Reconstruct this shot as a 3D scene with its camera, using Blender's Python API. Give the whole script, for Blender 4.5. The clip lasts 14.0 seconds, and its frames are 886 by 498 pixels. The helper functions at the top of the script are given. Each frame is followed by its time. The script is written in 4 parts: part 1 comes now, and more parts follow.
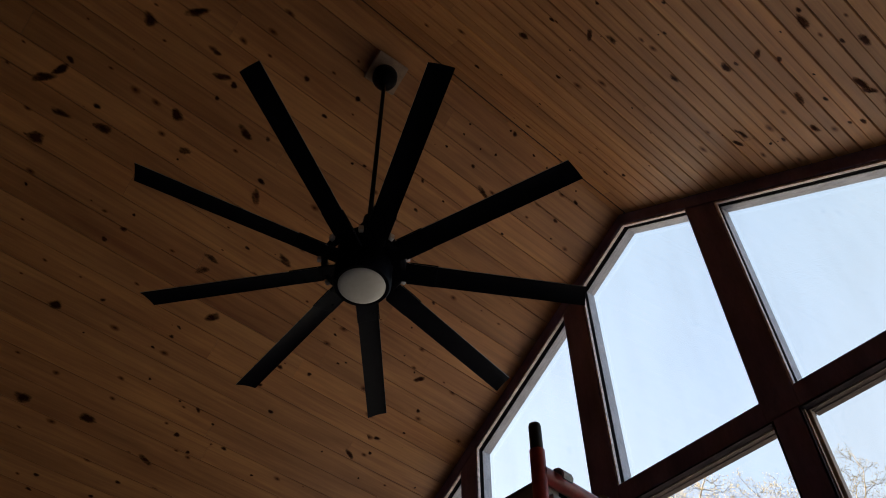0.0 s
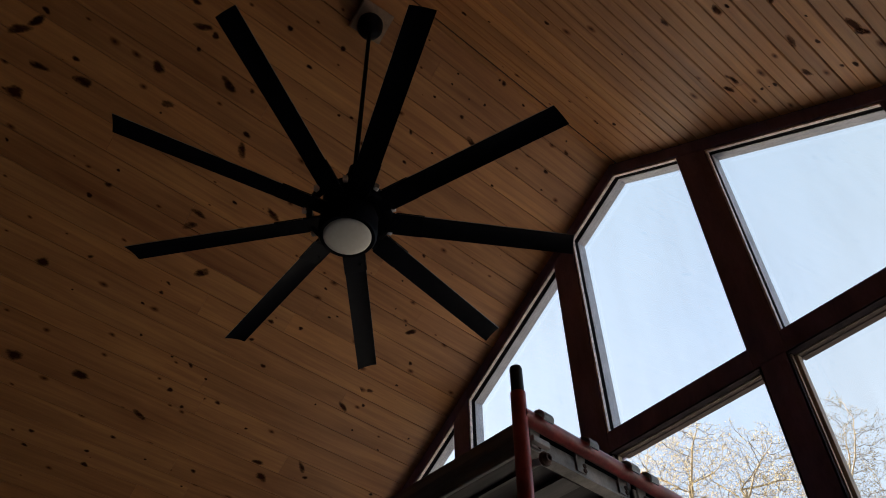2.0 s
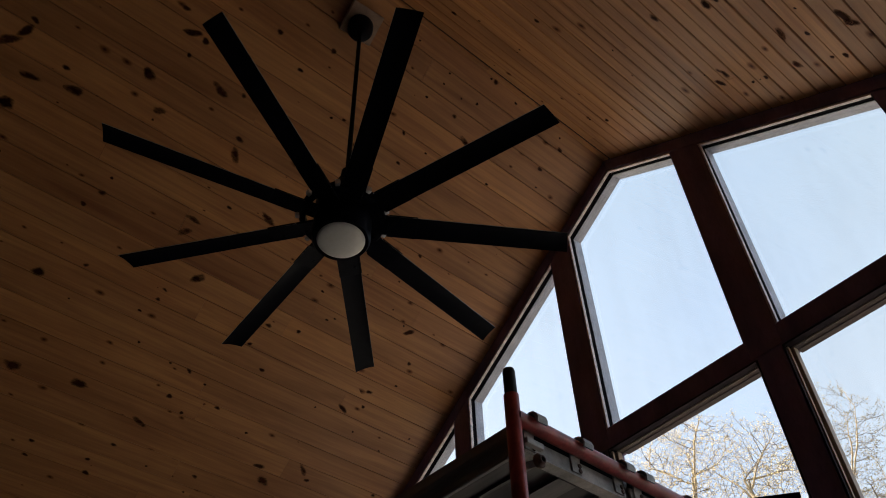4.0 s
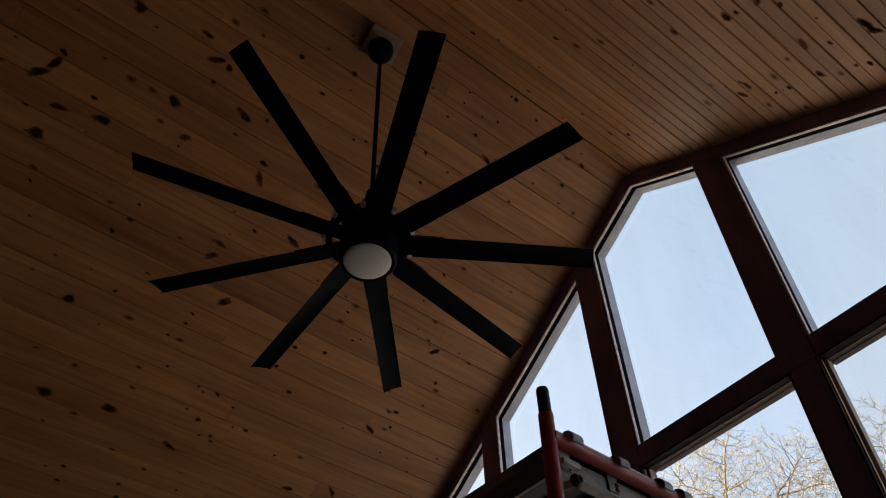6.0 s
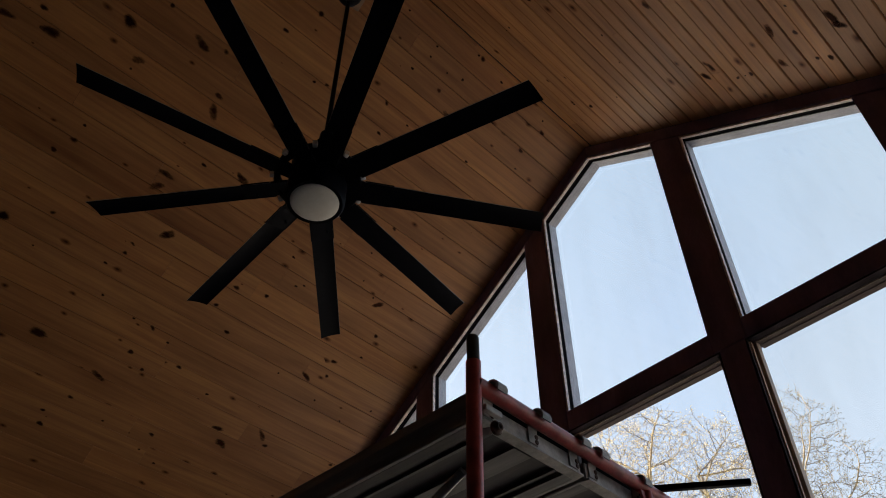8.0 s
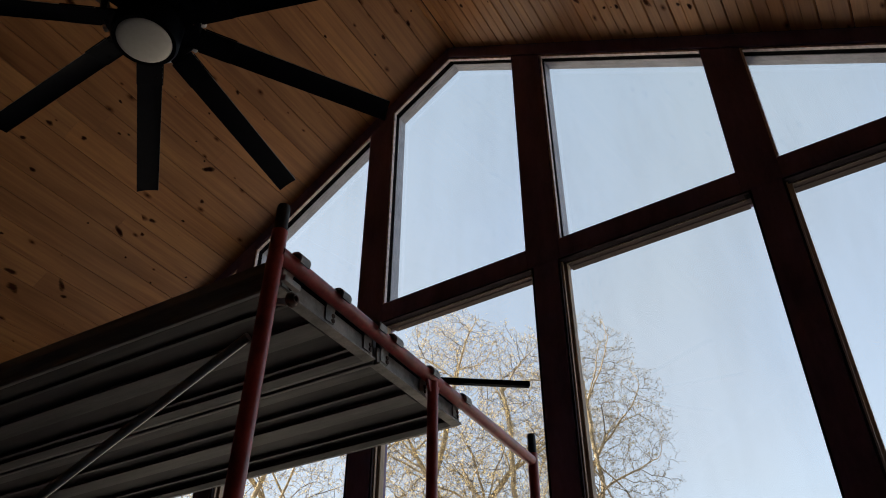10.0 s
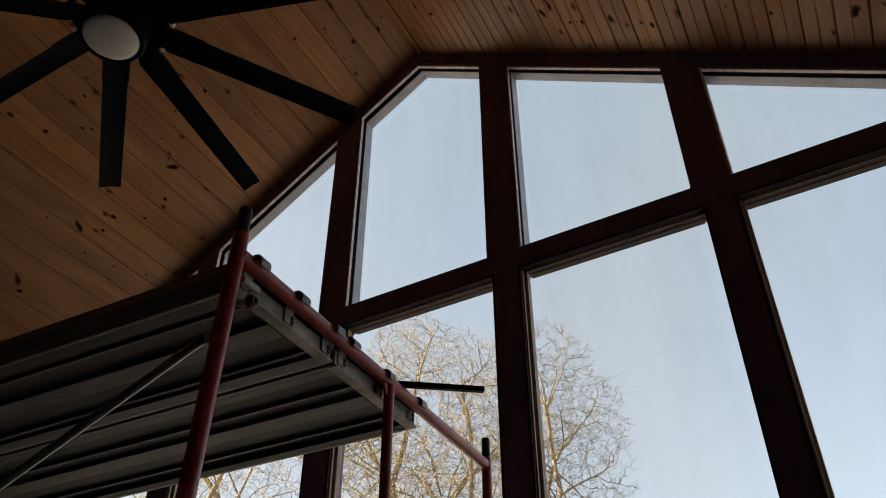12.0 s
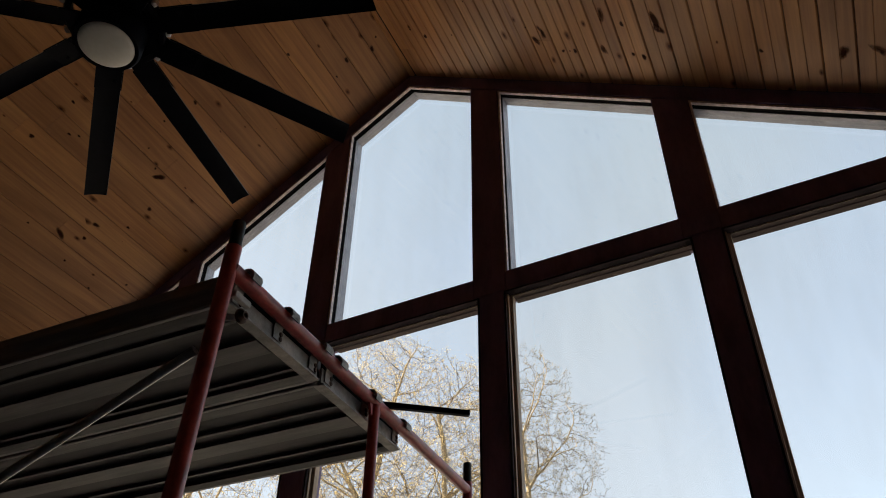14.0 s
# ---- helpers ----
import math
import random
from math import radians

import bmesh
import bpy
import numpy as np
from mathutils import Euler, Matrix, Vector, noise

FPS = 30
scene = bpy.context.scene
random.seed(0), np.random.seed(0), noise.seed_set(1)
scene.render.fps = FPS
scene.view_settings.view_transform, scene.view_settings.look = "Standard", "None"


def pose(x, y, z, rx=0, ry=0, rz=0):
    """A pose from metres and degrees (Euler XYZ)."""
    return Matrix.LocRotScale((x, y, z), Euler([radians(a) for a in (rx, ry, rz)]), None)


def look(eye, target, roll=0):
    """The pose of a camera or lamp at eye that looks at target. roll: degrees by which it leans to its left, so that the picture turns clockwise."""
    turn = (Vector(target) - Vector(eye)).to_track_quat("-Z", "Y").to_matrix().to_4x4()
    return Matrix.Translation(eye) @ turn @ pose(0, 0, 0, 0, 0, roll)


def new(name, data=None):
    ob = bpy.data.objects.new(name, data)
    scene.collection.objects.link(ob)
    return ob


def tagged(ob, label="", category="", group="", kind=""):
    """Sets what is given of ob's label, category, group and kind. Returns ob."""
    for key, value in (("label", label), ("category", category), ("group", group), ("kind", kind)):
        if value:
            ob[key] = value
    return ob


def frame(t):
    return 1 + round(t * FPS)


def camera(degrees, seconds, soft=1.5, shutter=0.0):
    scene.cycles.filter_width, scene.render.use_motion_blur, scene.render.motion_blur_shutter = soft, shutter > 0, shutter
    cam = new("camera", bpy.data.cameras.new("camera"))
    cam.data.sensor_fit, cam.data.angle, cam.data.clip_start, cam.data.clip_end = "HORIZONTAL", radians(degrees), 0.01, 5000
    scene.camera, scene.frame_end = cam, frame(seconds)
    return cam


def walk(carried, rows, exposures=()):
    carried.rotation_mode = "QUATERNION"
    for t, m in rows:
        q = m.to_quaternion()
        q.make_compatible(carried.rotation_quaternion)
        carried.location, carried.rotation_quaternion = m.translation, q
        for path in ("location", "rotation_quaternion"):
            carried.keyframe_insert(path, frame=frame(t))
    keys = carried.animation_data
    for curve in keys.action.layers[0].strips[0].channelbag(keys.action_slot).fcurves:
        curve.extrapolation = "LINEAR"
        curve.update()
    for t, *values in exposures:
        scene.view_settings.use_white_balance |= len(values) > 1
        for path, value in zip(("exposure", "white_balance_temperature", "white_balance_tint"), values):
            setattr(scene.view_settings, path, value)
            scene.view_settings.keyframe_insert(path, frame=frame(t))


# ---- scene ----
cam = camera(61.5, 14.0, soft=1.0)
# seconds, place, then heading to the left of the window wall's normal, tilt up, roll
PATH = [
    (0.0, 0.000, 0.000, 1.600, 53.08, 48.17, 0.33),
    (0.5, 0.016, 0.011, 1.603, 53.09, 48.13, 0.17),
    (1.0, 0.004, 0.030, 1.601, 53.16, 47.47, 0.01),
    (1.5, 0.018, 0.047, 1.596, 53.01, 46.81, -0.14),
    (2.0, -0.009, 0.061, 1.595, 52.65, 44.90, -0.72),
    (2.5, -0.018, 0.066, 1.591, 52.41, 43.72, -2.24),
    (3.0, -0.002, 0.064, 1.603, 51.71, 43.52, -2.18),
    (3.2, 0.002, 0.074, 1.601, 51.38, 43.54, -1.89),
    (5.3, 0.025, 0.068, 1.615, 55.09, 47.01, -2.52),
    (5.5, 0.015, 0.066, 1.611, 54.87, 46.94, -2.20),
    (6.0, 0.006, 0.047, 1.608, 54.70, 46.12, -1.89),
    (6.5, -0.009, 0.058, 1.593, 53.99, 43.67, 0.80),
    (7.0, -0.008, 0.054, 1.589, 52.82, 43.38, 0.09),
    (7.2, -0.011, 0.071, 1.581, 52.34, 43.23, 0.45),
    (9.3, -0.024, 0.151, 1.592, 41.98, 40.09, 0.02),
    (9.5, -0.030, 0.175, 1.583, 39.89, 38.31, 1.02),
    (10.0, -0.006, 0.202, 1.582, 34.79, 35.33, 0.19),
    (10.5, 0.007, 0.213, 1.579, 32.24, 35.14, -0.24),
    (11.0, 0.006, 0.197, 1.574, 31.69, 34.91, -0.34),
    (11.5, 0.007, 0.180, 1.573, 31.49, 34.86, 0.03),
    (12.0, 0.035, 0.174, 1.559, 31.57, 35.65, -0.04),
    (12.5, 0.017, 0.172, 1.565, 31.09, 36.10, 0.50),
    (13.0, -0.004, 0.181, 1.561, 28.80, 36.16, 0.99),
    (13.5, -0.006, 0.167, 1.562, 29.05, 36.67, 1.31),
    (14.0, 0.003, 0.163, 1.563, 29.75, 37.32, 1.07),
]
EXPOSURES = [(t, stops, warmth, 12) for t, stops, warmth in ((0.0, 2.1, 6750), (3.2, 2.03, 6800), (5.5, 2.04, 6750), (6.0, 1.88, 6750), (7.2, 1.93, 6750), (9.5, 1.78, 6800), (10.0, 1.66, 6900), (11.0, 1.64, 7400), (11.5, 1.78, 7400), (12.0, 1.59, 7350), (12.5, 1.82, 7350), (13.0, 1.45, 7350), (13.5, 1.78, 7350), (14.0, 1.8, 7350))]
walk(cam, [(t, pose(x, y, z, 90 + up, 0, yaw) @ pose(0, 0, 0, 0, 0, roll)) for t, x, y, z, yaw, up, roll in PATH], EXPOSURES)

# ---- world and sun ----
SUN_EL, SUN_AZ = 27.0, 236.0      # the sun stands past the house's west end and lights the lawn and the trees
world = bpy.data.worlds.new("sky")
scene.world = world
world.use_nodes = True
wn, wl = world.node_tree.nodes, world.node_tree.links
sky = wn.new("ShaderNodeTexSky")
sky.sky_type = "NISHITA"
sky.sun_disc = False
sky.sun_elevation, sky.sun_rotation = radians(SUN_EL), radians(SUN_AZ)
sky.air_density, sky.dust_density, sky.ozone_density = 1.0, 4.0, 1.0
# thin high haze over the blue
haze_at, haze, veil, clouds = wn.new("ShaderNodeTexCoord"), wn.new("ShaderNodeTexNoise"), wn.new("ShaderNodeMapRange"), wn.new("ShaderNodeMix")
haze.inputs["Scale"].default_value, haze.inputs["Detail"].default_value, haze.inputs["Roughness"].default_value = 2.2, 5.0, 0.5
veil.inputs[1].default_value, veil.inputs[2].default_value, veil.inputs[3].default_value, veil.inputs[4].default_value = 0.3, 0.7, 0.34, 0.62
clouds.data_type = "RGBA"
rise, height, tint = wn.new("ShaderNodeSeparateXYZ"), wn.new("ShaderNodeMapRange"), wn.new("ShaderNodeMix")
height.inputs[1].default_value, height.inputs[2].default_value = 0.30, 0.85
tint.data_type = "RGBA"
tint.inputs[6].default_value, tint.inputs[7].default_value = (1.66, 1.62, 1.57, 1), (1.36, 1.60, 1.63, 1)
wl.new(haze_at.outputs["Generated"], rise.inputs[0])
wl.new(rise.outputs[2], height.inputs[0])
wl.new(height.outputs[0], tint.inputs[0])
wl.new(tint.outputs[2], clouds.inputs[7])
wl.new(haze_at.outputs["Generated"], haze.inputs["Vector"])
wl.new(haze.outputs[0], veil.inputs[0])
wl.new(veil.outputs[0], clouds.inputs[0])
wl.new(sky.outputs[0], clouds.inputs[6])
wl.new(clouds.outputs[2], wn["Background"].inputs[0])
wn["Background"].inputs[1].default_value = 0.15
sun = new("sun", bpy.data.lights.new("sun", "SUN"))
sun.data.energy, sun.data.angle, sun.data.color = 5.0, radians(0.5), (1.0, 0.91, 0.78)
az, el = radians(SUN_AZ), radians(SUN_EL)
sun.matrix_world = look((0, 0, 30), (-math.sin(az) * math.cos(el), -math.cos(az) * math.cos(el), 30 - math.sin(el)))


# ---- materials ----
def nodes_of(name):
    m = bpy.data.materials.new(name)
    m.use_nodes = True
    return m, m.node_tree.nodes, m.node_tree.links, m.node_tree.nodes["Principled BSDF"]


def ramp(n, stops):
    r = n.new("ShaderNodeValToRGB")
    while len(r.color_ramp.elements) < len(stops):
        r.color_ramp.elements.new(0.5)
    for e, (p, c) in zip(r.color_ramp.elements, stops):
        e.position, e.color = p, (*c, 1)
    return r


def mapped(n, l, scale, coord="Object"):
    tc, mp = n.new("ShaderNodeTexCoord"), n.new("ShaderNodeMapping")
    mp.inputs["Scale"].default_value = scale
    l.new(tc.outputs[coord], mp.inputs["Vector"])
    return mp


def noise_tex(n, l, vec, scale, detail=4.0, rough=0.55, dist=0.0):
    t = n.new("ShaderNodeTexNoise")
    t.inputs["Scale"].default_value, t.inputs["Detail"].default_value = scale, detail
    t.inputs["Roughness"].default_value, t.inputs["Distortion"].default_value = rough, dist
    if vec is not None:
        l.new(vec.outputs[0], t.inputs["Vector"])
    return t


def mix(n, l, kind, fac, a, b):
    m = n.new("ShaderNodeMix")
    m.data_type, m.blend_type = "RGBA", kind
    for sock, v in ((m.inputs[0], fac), (m.inputs[6], a), (m.inputs[7], b)):
        if isinstance(v, (int, float)):
            sock.default_value = v
        elif isinstance(v, tuple):
            sock.default_value = (*v, 1)
        else:
            l.new(v, sock)
    return m.outputs[2]


def bump(n, l, height, strength, distance, bsdf):
    b = n.new("ShaderNodeBump")
    b.inputs["Strength"].default_value, b.inputs["Distance"].default_value = strength, distance
    l.new(height, b.inputs["Height"])
    l.new(b.outputs[0], bsdf.inputs["Normal"])


def plain(name, color, rough=0.5, metal=0.0, vary=0.25, scale=14.0, bumpy=0.15, stretch=(1, 1, 1), coat=0.0, spec=0.5):
    """Paint, metal or plastic with fine grain and broad stains."""
    m, n, l, p = nodes_of(name)
    mp = mapped(n, l, stretch)
    a, b = noise_tex(n, l, mp, scale, 5), noise_tex(n, l, mp, scale * 9, 3)
    dark = tuple(c * (1 - vary) for c in color)
    lite = tuple(min(1, c * (1 + vary)) for c in color)
    r = ramp(n, [(0.3, dark), (0.7, lite)])
    l.new(a.outputs[0], r.inputs[0])
    l.new(mix(n, l, "OVERLAY", 0.25, r.outputs[0], b.outputs[0]), p.inputs["Base Color"])
    rr = n.new("ShaderNodeMapRange")
    rr.inputs[3].default_value, rr.inputs[4].default_value = max(0.05, rough - 0.12), min(1, rough + 0.12)
    l.new(a.outputs[0], rr.inputs[0])
    l.new(rr.outputs[0], p.inputs["Roughness"])
    p.inputs["Metallic"].default_value = metal
    p.inputs["Coat Weight"].default_value = coat
    p.inputs["Specular IOR Level"].default_value = spec
    bump(n, l, b.outputs[0], bumpy, 0.002, p)
    return m


def pine(name, light, dark, rough):
    """Varnished knotty pine boards that run along y; every board is an island of its own."""
    m, n, l, p = nodes_of(name)
    geo, tc, sep = n.new("ShaderNodeNewGeometry"), n.new("ShaderNodeTexCoord"), n.new("ShaderNodeSeparateXYZ")
    l.new(tc.outputs["Object"], sep.inputs[0])
    shift = n.new("ShaderNodeMath")
    shift.operation = "MULTIPLY"
    shift.inputs[1].default_value = 37.0
    l.new(geo.outputs["Random Per Island"], shift.inputs[0])
    moved = n.new("ShaderNodeCombineXYZ")
    add = n.new("ShaderNodeMath")
    l.new(sep.outputs[1], add.inputs[0])
    l.new(shift.outputs[0], add.inputs[1])
    across = n.new("ShaderNodeAttribute")
    across.attribute_name = "across"
    l.new(across.outputs["Fac"], moved.inputs[0])
    l.new(add.outputs[0], moved.inputs[1])
    l.new(shift.outputs[0], moved.inputs[2])
    # grain, long along the board
    mp = n.new("ShaderNodeMapping")
    mp.inputs["Scale"].default_value = (34, 1.3, 1)
    l.new(moved.outputs[0], mp.inputs[0])
    grain = noise_tex(n, l, mp, 1.0, 6, 0.6, 0.6)
    mp2 = n.new("ShaderNodeMapping")
    mp2.inputs["Scale"].default_value = (5, 0.8, 1)
    l.new(moved.outputs[0], mp2.inputs[0])
    broad = noise_tex(n, l, mp2, 1.0, 3, 0.5, 0.4)
    base = ramp(n, [(0.28, dark), (0.5, tuple((a + b) / 2 for a, b in zip(dark, light))), (0.72, light)])
    l.new(grain.outputs[0], base.inputs[0])
    tone = ramp(n, [(0.0, (0.84, 0.79, 0.76)), (0.5, (0.96, 0.95, 0.94)), (1.0, (1.10, 1.06, 1.0))])
    l.new(geo.outputs["Random Per Island"], tone.inputs[0])
    col = mix(n, l, "MULTIPLY", 1.0, base.outputs[0], tone.outputs[0])
    warm = ramp(n, [(0.32, (0.66, 0.55, 0.49)), (0.62, (1.06, 1.04, 1.0))])
    l.new(broad.outputs[0], warm.inputs[0])
    col = mix(n, l, "MULTIPLY", 0.8, col, warm.outputs[0])
    # small knots scattered at random
    mk = n.new("ShaderNodeMapping")
    mk.inputs["Scale"].default_value = (6.5, 3.6, 1)
    l.new(moved.outputs[0], mk.inputs[0])
    wob = noise_tex(n, l, mk, 2.5, 2)
    soft = mix(n, l, "LINEAR_LIGHT", 0.06, mk.outputs[0], wob.outputs[1])
    vor = n.new("ShaderNodeTexVoronoi")
    vor.voronoi_dimensions = "2D"
    vor.inputs["Scale"].default_value = 1.0
    l.new(soft, vor.inputs["Vector"])
    size = n.new("ShaderNodeSeparateColor")
    l.new(vor.outputs["Color"], size.inputs[0])
    edge = n.new("ShaderNodeMapRange")
    edge.inputs[1].default_value, edge.inputs[2].default_value = 0.62, 1.0
    edge.inputs[3].default_value, edge.inputs[4].default_value = 0.002, 0.095
    l.new(size.outputs[0], edge.inputs[0])
    near = n.new("ShaderNodeMath")
    near.operation = "DIVIDE"
    l.new(vor.outputs["Distance"], near.inputs[0])
    l.new(edge.outputs[0], near.inputs[1])
    kn = ramp(n, [(0.0, (1, 1, 1)), (0.55, (0.85, 0.85, 0.85)), (1.0, (0, 0, 0))])
    half = n.new("ShaderNodeMath")
    half.operation = "MULTIPLY"
    half.inputs[1].default_value = 0.6
    l.new(near.outputs[0], half.inputs[0])
    l.new(half.outputs[0], kn.inputs[0])
    heart = ramp(n, [(0.0, (0.045, 0.015, 0.007)), (0.25, (0.08, 0.027, 0.012)), (0.4, (0.18, 0.068, 0.028)), (1.0, (0.28, 0.12, 0.052))])
    l.new(half.outputs[0], heart.inputs[0])
    col = mix(n, l, "MIX", kn.outputs[0], col, heart.outputs[0])
    l.new(col, p.inputs["Base Color"])
    dull = n.new("ShaderNodeMapRange")
    dull.inputs[3].default_value, dull.inputs[4].default_value = 0.5, 0.05
    l.new(kn.outputs[0], dull.inputs[0])
    l.new(dull.outputs[0], p.inputs["Specular IOR Level"])
    rr = n.new("ShaderNodeMapRange")
    rr.inputs[3].default_value, rr.inputs[4].default_value = rough - 0.08, rough + 0.12
    l.new(grain.outputs[0], rr.inputs[0])
    l.new(rr.outputs[0], p.inputs["Roughness"])
    p.inputs["Coat Roughness"].default_value = 0.4
    varnish = n.new("ShaderNodeMapRange")
    varnish.inputs[3].default_value, varnish.inputs[4].default_value = 0.12, 0.0
    l.new(kn.outputs[0], varnish.inputs[0])
    l.new(varnish.outputs[0], p.inputs["Coat Weight"])
    bump(n, l, grain.outputs[0], 0.18, 0.003, p)
    return m


def knot_wood(name):
    """Dark knot wood that frays out into the board; the point attribute heart is 1 at its middle, 0 at its edge."""
    m, n, l, p = nodes_of(name)
    at = n.new("ShaderNodeAttribute")
    at.attribute_name = "heart"
    mp = mapped(n, l, (1, 0.45, 1))
    fray, rings = noise_tex(n, l, mp, 55, 5, 0.65, 0.4), noise_tex(n, l, mp, 16, 3, 0.5)
    both = n.new("ShaderNodeMath")
    l.new(fray.outputs[0], both.inputs[0])
    l.new(rings.outputs[0], both.inputs[1])
    wide = n.new("ShaderNodeMath")
    wide.operation = "MULTIPLY_ADD"
    wide.inputs[1].default_value, wide.inputs[2].default_value = 0.95, -0.98
    l.new(both.outputs[0], wide.inputs[0])
    total = n.new("ShaderNodeMath")
    l.new(at.outputs["Fac"], total.inputs[0])
    l.new(wide.outputs[0], total.inputs[1])
    tone = ramp(n, [(0.15, (0.34, 0.125, 0.045)), (0.40, (0.19, 0.052, 0.018)), (0.62, (0.040, 0.011, 0.005))])
    l.new(total.outputs[0], tone.inputs[0])
    l.new(tone.outputs[0], p.inputs["Base Color"])
    cover = ramp(n, [(0.05, (0, 0, 0)), (0.30, (0.50, 0.50, 0.50)), (0.62, (0.96, 0.96, 0.96))])
    l.new(total.outputs[0], cover.inputs[0])
    l.new(cover.outputs[0], p.inputs["Alpha"])
    p.inputs["Roughness"].default_value = 0.65
    p.inputs["Specular IOR Level"].default_value = 0.04
    return m


def see_through(name):
    m, n, l, p = nodes_of(name)
    n.remove(p)
    tr, gl, mx = n.new("ShaderNodeBsdfTransparent"), n.new("ShaderNodeBsdfGlossy"), n.new("ShaderNodeMixShader")
    tr.inputs[0].default_value = (0.93, 0.96, 0.965, 1)
    gl.inputs["Roughness"].default_value = 0.03
    df, film = n.new("ShaderNodeBsdfDiffuse"), n.new("ShaderNodeMixShader")
    df.inputs[0].default_value = (0.8, 0.82, 0.85, 1)
    mp = mapped(n, l, (3.0, 1, 0.6))
    dirt = noise_tex(n, l, mp, 1.2, 6, 0.65)
    rr = n.new("ShaderNodeMapRange")
    rr.inputs[1].default_value, rr.inputs[2].default_value, rr.inputs[4].default_value = 0.45, 0.8, 0.06
    l.new(dirt.outputs[0], rr.inputs[0])
    mx.inputs[0].default_value = 0.05
    l.new(tr.outputs[0], mx.inputs[1])
    l.new(gl.outputs[0], mx.inputs[2])
    l.new(rr.outputs[0], film.inputs[0])
    l.new(mx.outputs[0], film.inputs[1])
    l.new(df.outputs[0], film.inputs[2])
    l.new(film.outputs[0], n["Material Output"].inputs[0])
    return m


M_PINE = pine("pine_boards", (0.61, 0.302, 0.112), (0.385, 0.160, 0.060), 0.46)
M_GROOVE = plain("joint_wood", (0.07, 0.03, 0.014), 0.8)
M_KNOT = knot_wood("knot")
# M_BROWN is lightened for missing room light; M_SASH is its darker underside copy
M_BROWN = plain("brown_paint_lightened", (0.232, 0.176, 0.290), 0.60, vary=0.26, scale=9, stretch=(1, 1, 0.3), spec=0.2)
M_BEAD = plain("pale_bead", (0.72, 0.60, 0.58), 0.55, vary=0.3, scale=30)
M_GASKET_GAP = plain("black_gasket_and_gap", (0.006, 0.005, 0.006), 0.8, spec=0.03)
M_DIRT = plain("dirty_dark_wood", (0.040, 0.028, 0.031), 0.85, vary=0.7, scale=26, bumpy=0.9, stretch=(0.25, 1, 1), spec=0.1)
M_SASH = plain("brown_paint_darkened", (0.070, 0.042, 0.038), 0.6, vary=0.35, scale=14, stretch=(0.4, 1, 1), spec=0.2)
M_VINYL = plain("pale_frame", (0.43, 0.43, 0.49), 0.5, vary=0.22, scale=7)
M_RAWWOOD = plain("raw_wood", (0.47, 0.345, 0.245), 0.6, vary=0.3, scale=10, stretch=(6, 6, 0.6))
M_GLASS = see_through("window_glass")
M_BLACK = plain("matt_black_metal", (0.0040, 0.0043, 0.0075), 0.42, vary=0.2, scale=25, bumpy=0.05, spec=0.035)
# M_EDGE: the rim light on the black blade edges, put into a pale colour
M_EDGE = plain("blade_edge_highlight", (0.30, 0.29, 0.29), 0.3, vary=0.2, scale=25, bumpy=0.02, spec=0.7)
M_STEEL = plain("bright_steel", (0.55, 0.55, 0.56), 0.35, 1.0, vary=0.2)
M_OPAL = plain("opal_lens", (0.78, 0.74, 0.68), 0.35, vary=0.04, scale=6, bumpy=0.03)
M_BLOCK = plain("pale_mounting_block", (0.33, 0.22, 0.15), 0.55, vary=0.2, scale=20)
M_RED = plain("worn_red_paint", (0.50, 0.078, 0.070), 0.36, vary=0.35, scale=18, bumpy=0.2, coat=0.1)
# One metal: M_ALU darkened for undersides, M_BEAM and M_RAIL lightened where light falls
M_ALU = plain("weathered_aluminium_shaded", (0.165, 0.150, 0.143), 0.55, 0.25, vary=0.35, scale=11, stretch=(0.25, 3, 3))
M_BEAM = plain("aluminium_lit", (0.32, 0.29, 0.265), 0.5, 0.3, vary=0.6, scale=13, bumpy=0.5)
M_RUST = plain("rusty_steel", (0.10, 0.050, 0.036), 0.7, 0.2, vary=0.5, scale=40)
M_RAIL = plain("dull_side_rail", (0.30, 0.275, 0.265), 0.5, 0.3, vary=0.35, scale=11, stretch=(0.25, 3, 3))
# M_DECK: shade of the recess under the planks, put into a dark colour
M_DECK = plain("deck_shaded", (0.066, 0.055, 0.050), 0.6, 0.0, vary=0.45, scale=7, stretch=(0.2, 3, 3))
M_GALV = plain("galvanised_tube", (0.38, 0.37, 0.37), 0.36, 0.9, vary=0.2, scale=20)
M_RUBBER = plain("worn_black_rubber", (0.03, 0.03, 0.03), 0.6)
# M_WALL: walls out of view, kept dark so they bounce little light
M_WALL = plain("unseen_dark_wall", (0.062, 0.052, 0.046), 0.7, vary=0.15, scale=4)
M_FLOOR = plain("dusty_subfloor", (0.125, 0.118, 0.118), 0.45, vary=0.3, scale=5, stretch=(6, 0.6, 1))
M_ROOF = plain("roof_light_block", (0.06, 0.06, 0.06), 0.9)
M_GROUND = plain("spring_grass", (0.29, 0.262, 0.235), 0.9, vary=0.5, scale=0.6)
M_BARK = plain("pale_bark", (0.31, 0.245, 0.16), 0.85, vary=0.45, scale=6, bumpy=0.5)
M_TWIG = plain("twig_bark", (0.105, 0.080, 0.060), 0.85, vary=0.35, scale=9)
M_BUD = plain("golden_buds", (0.74, 0.53, 0.23), 0.7, vary=0.45, scale=3)
M_BUD_PALE = plain("pale_green_buds", (0.24, 0.20, 0.11), 0.7, vary=0.4, scale=3)


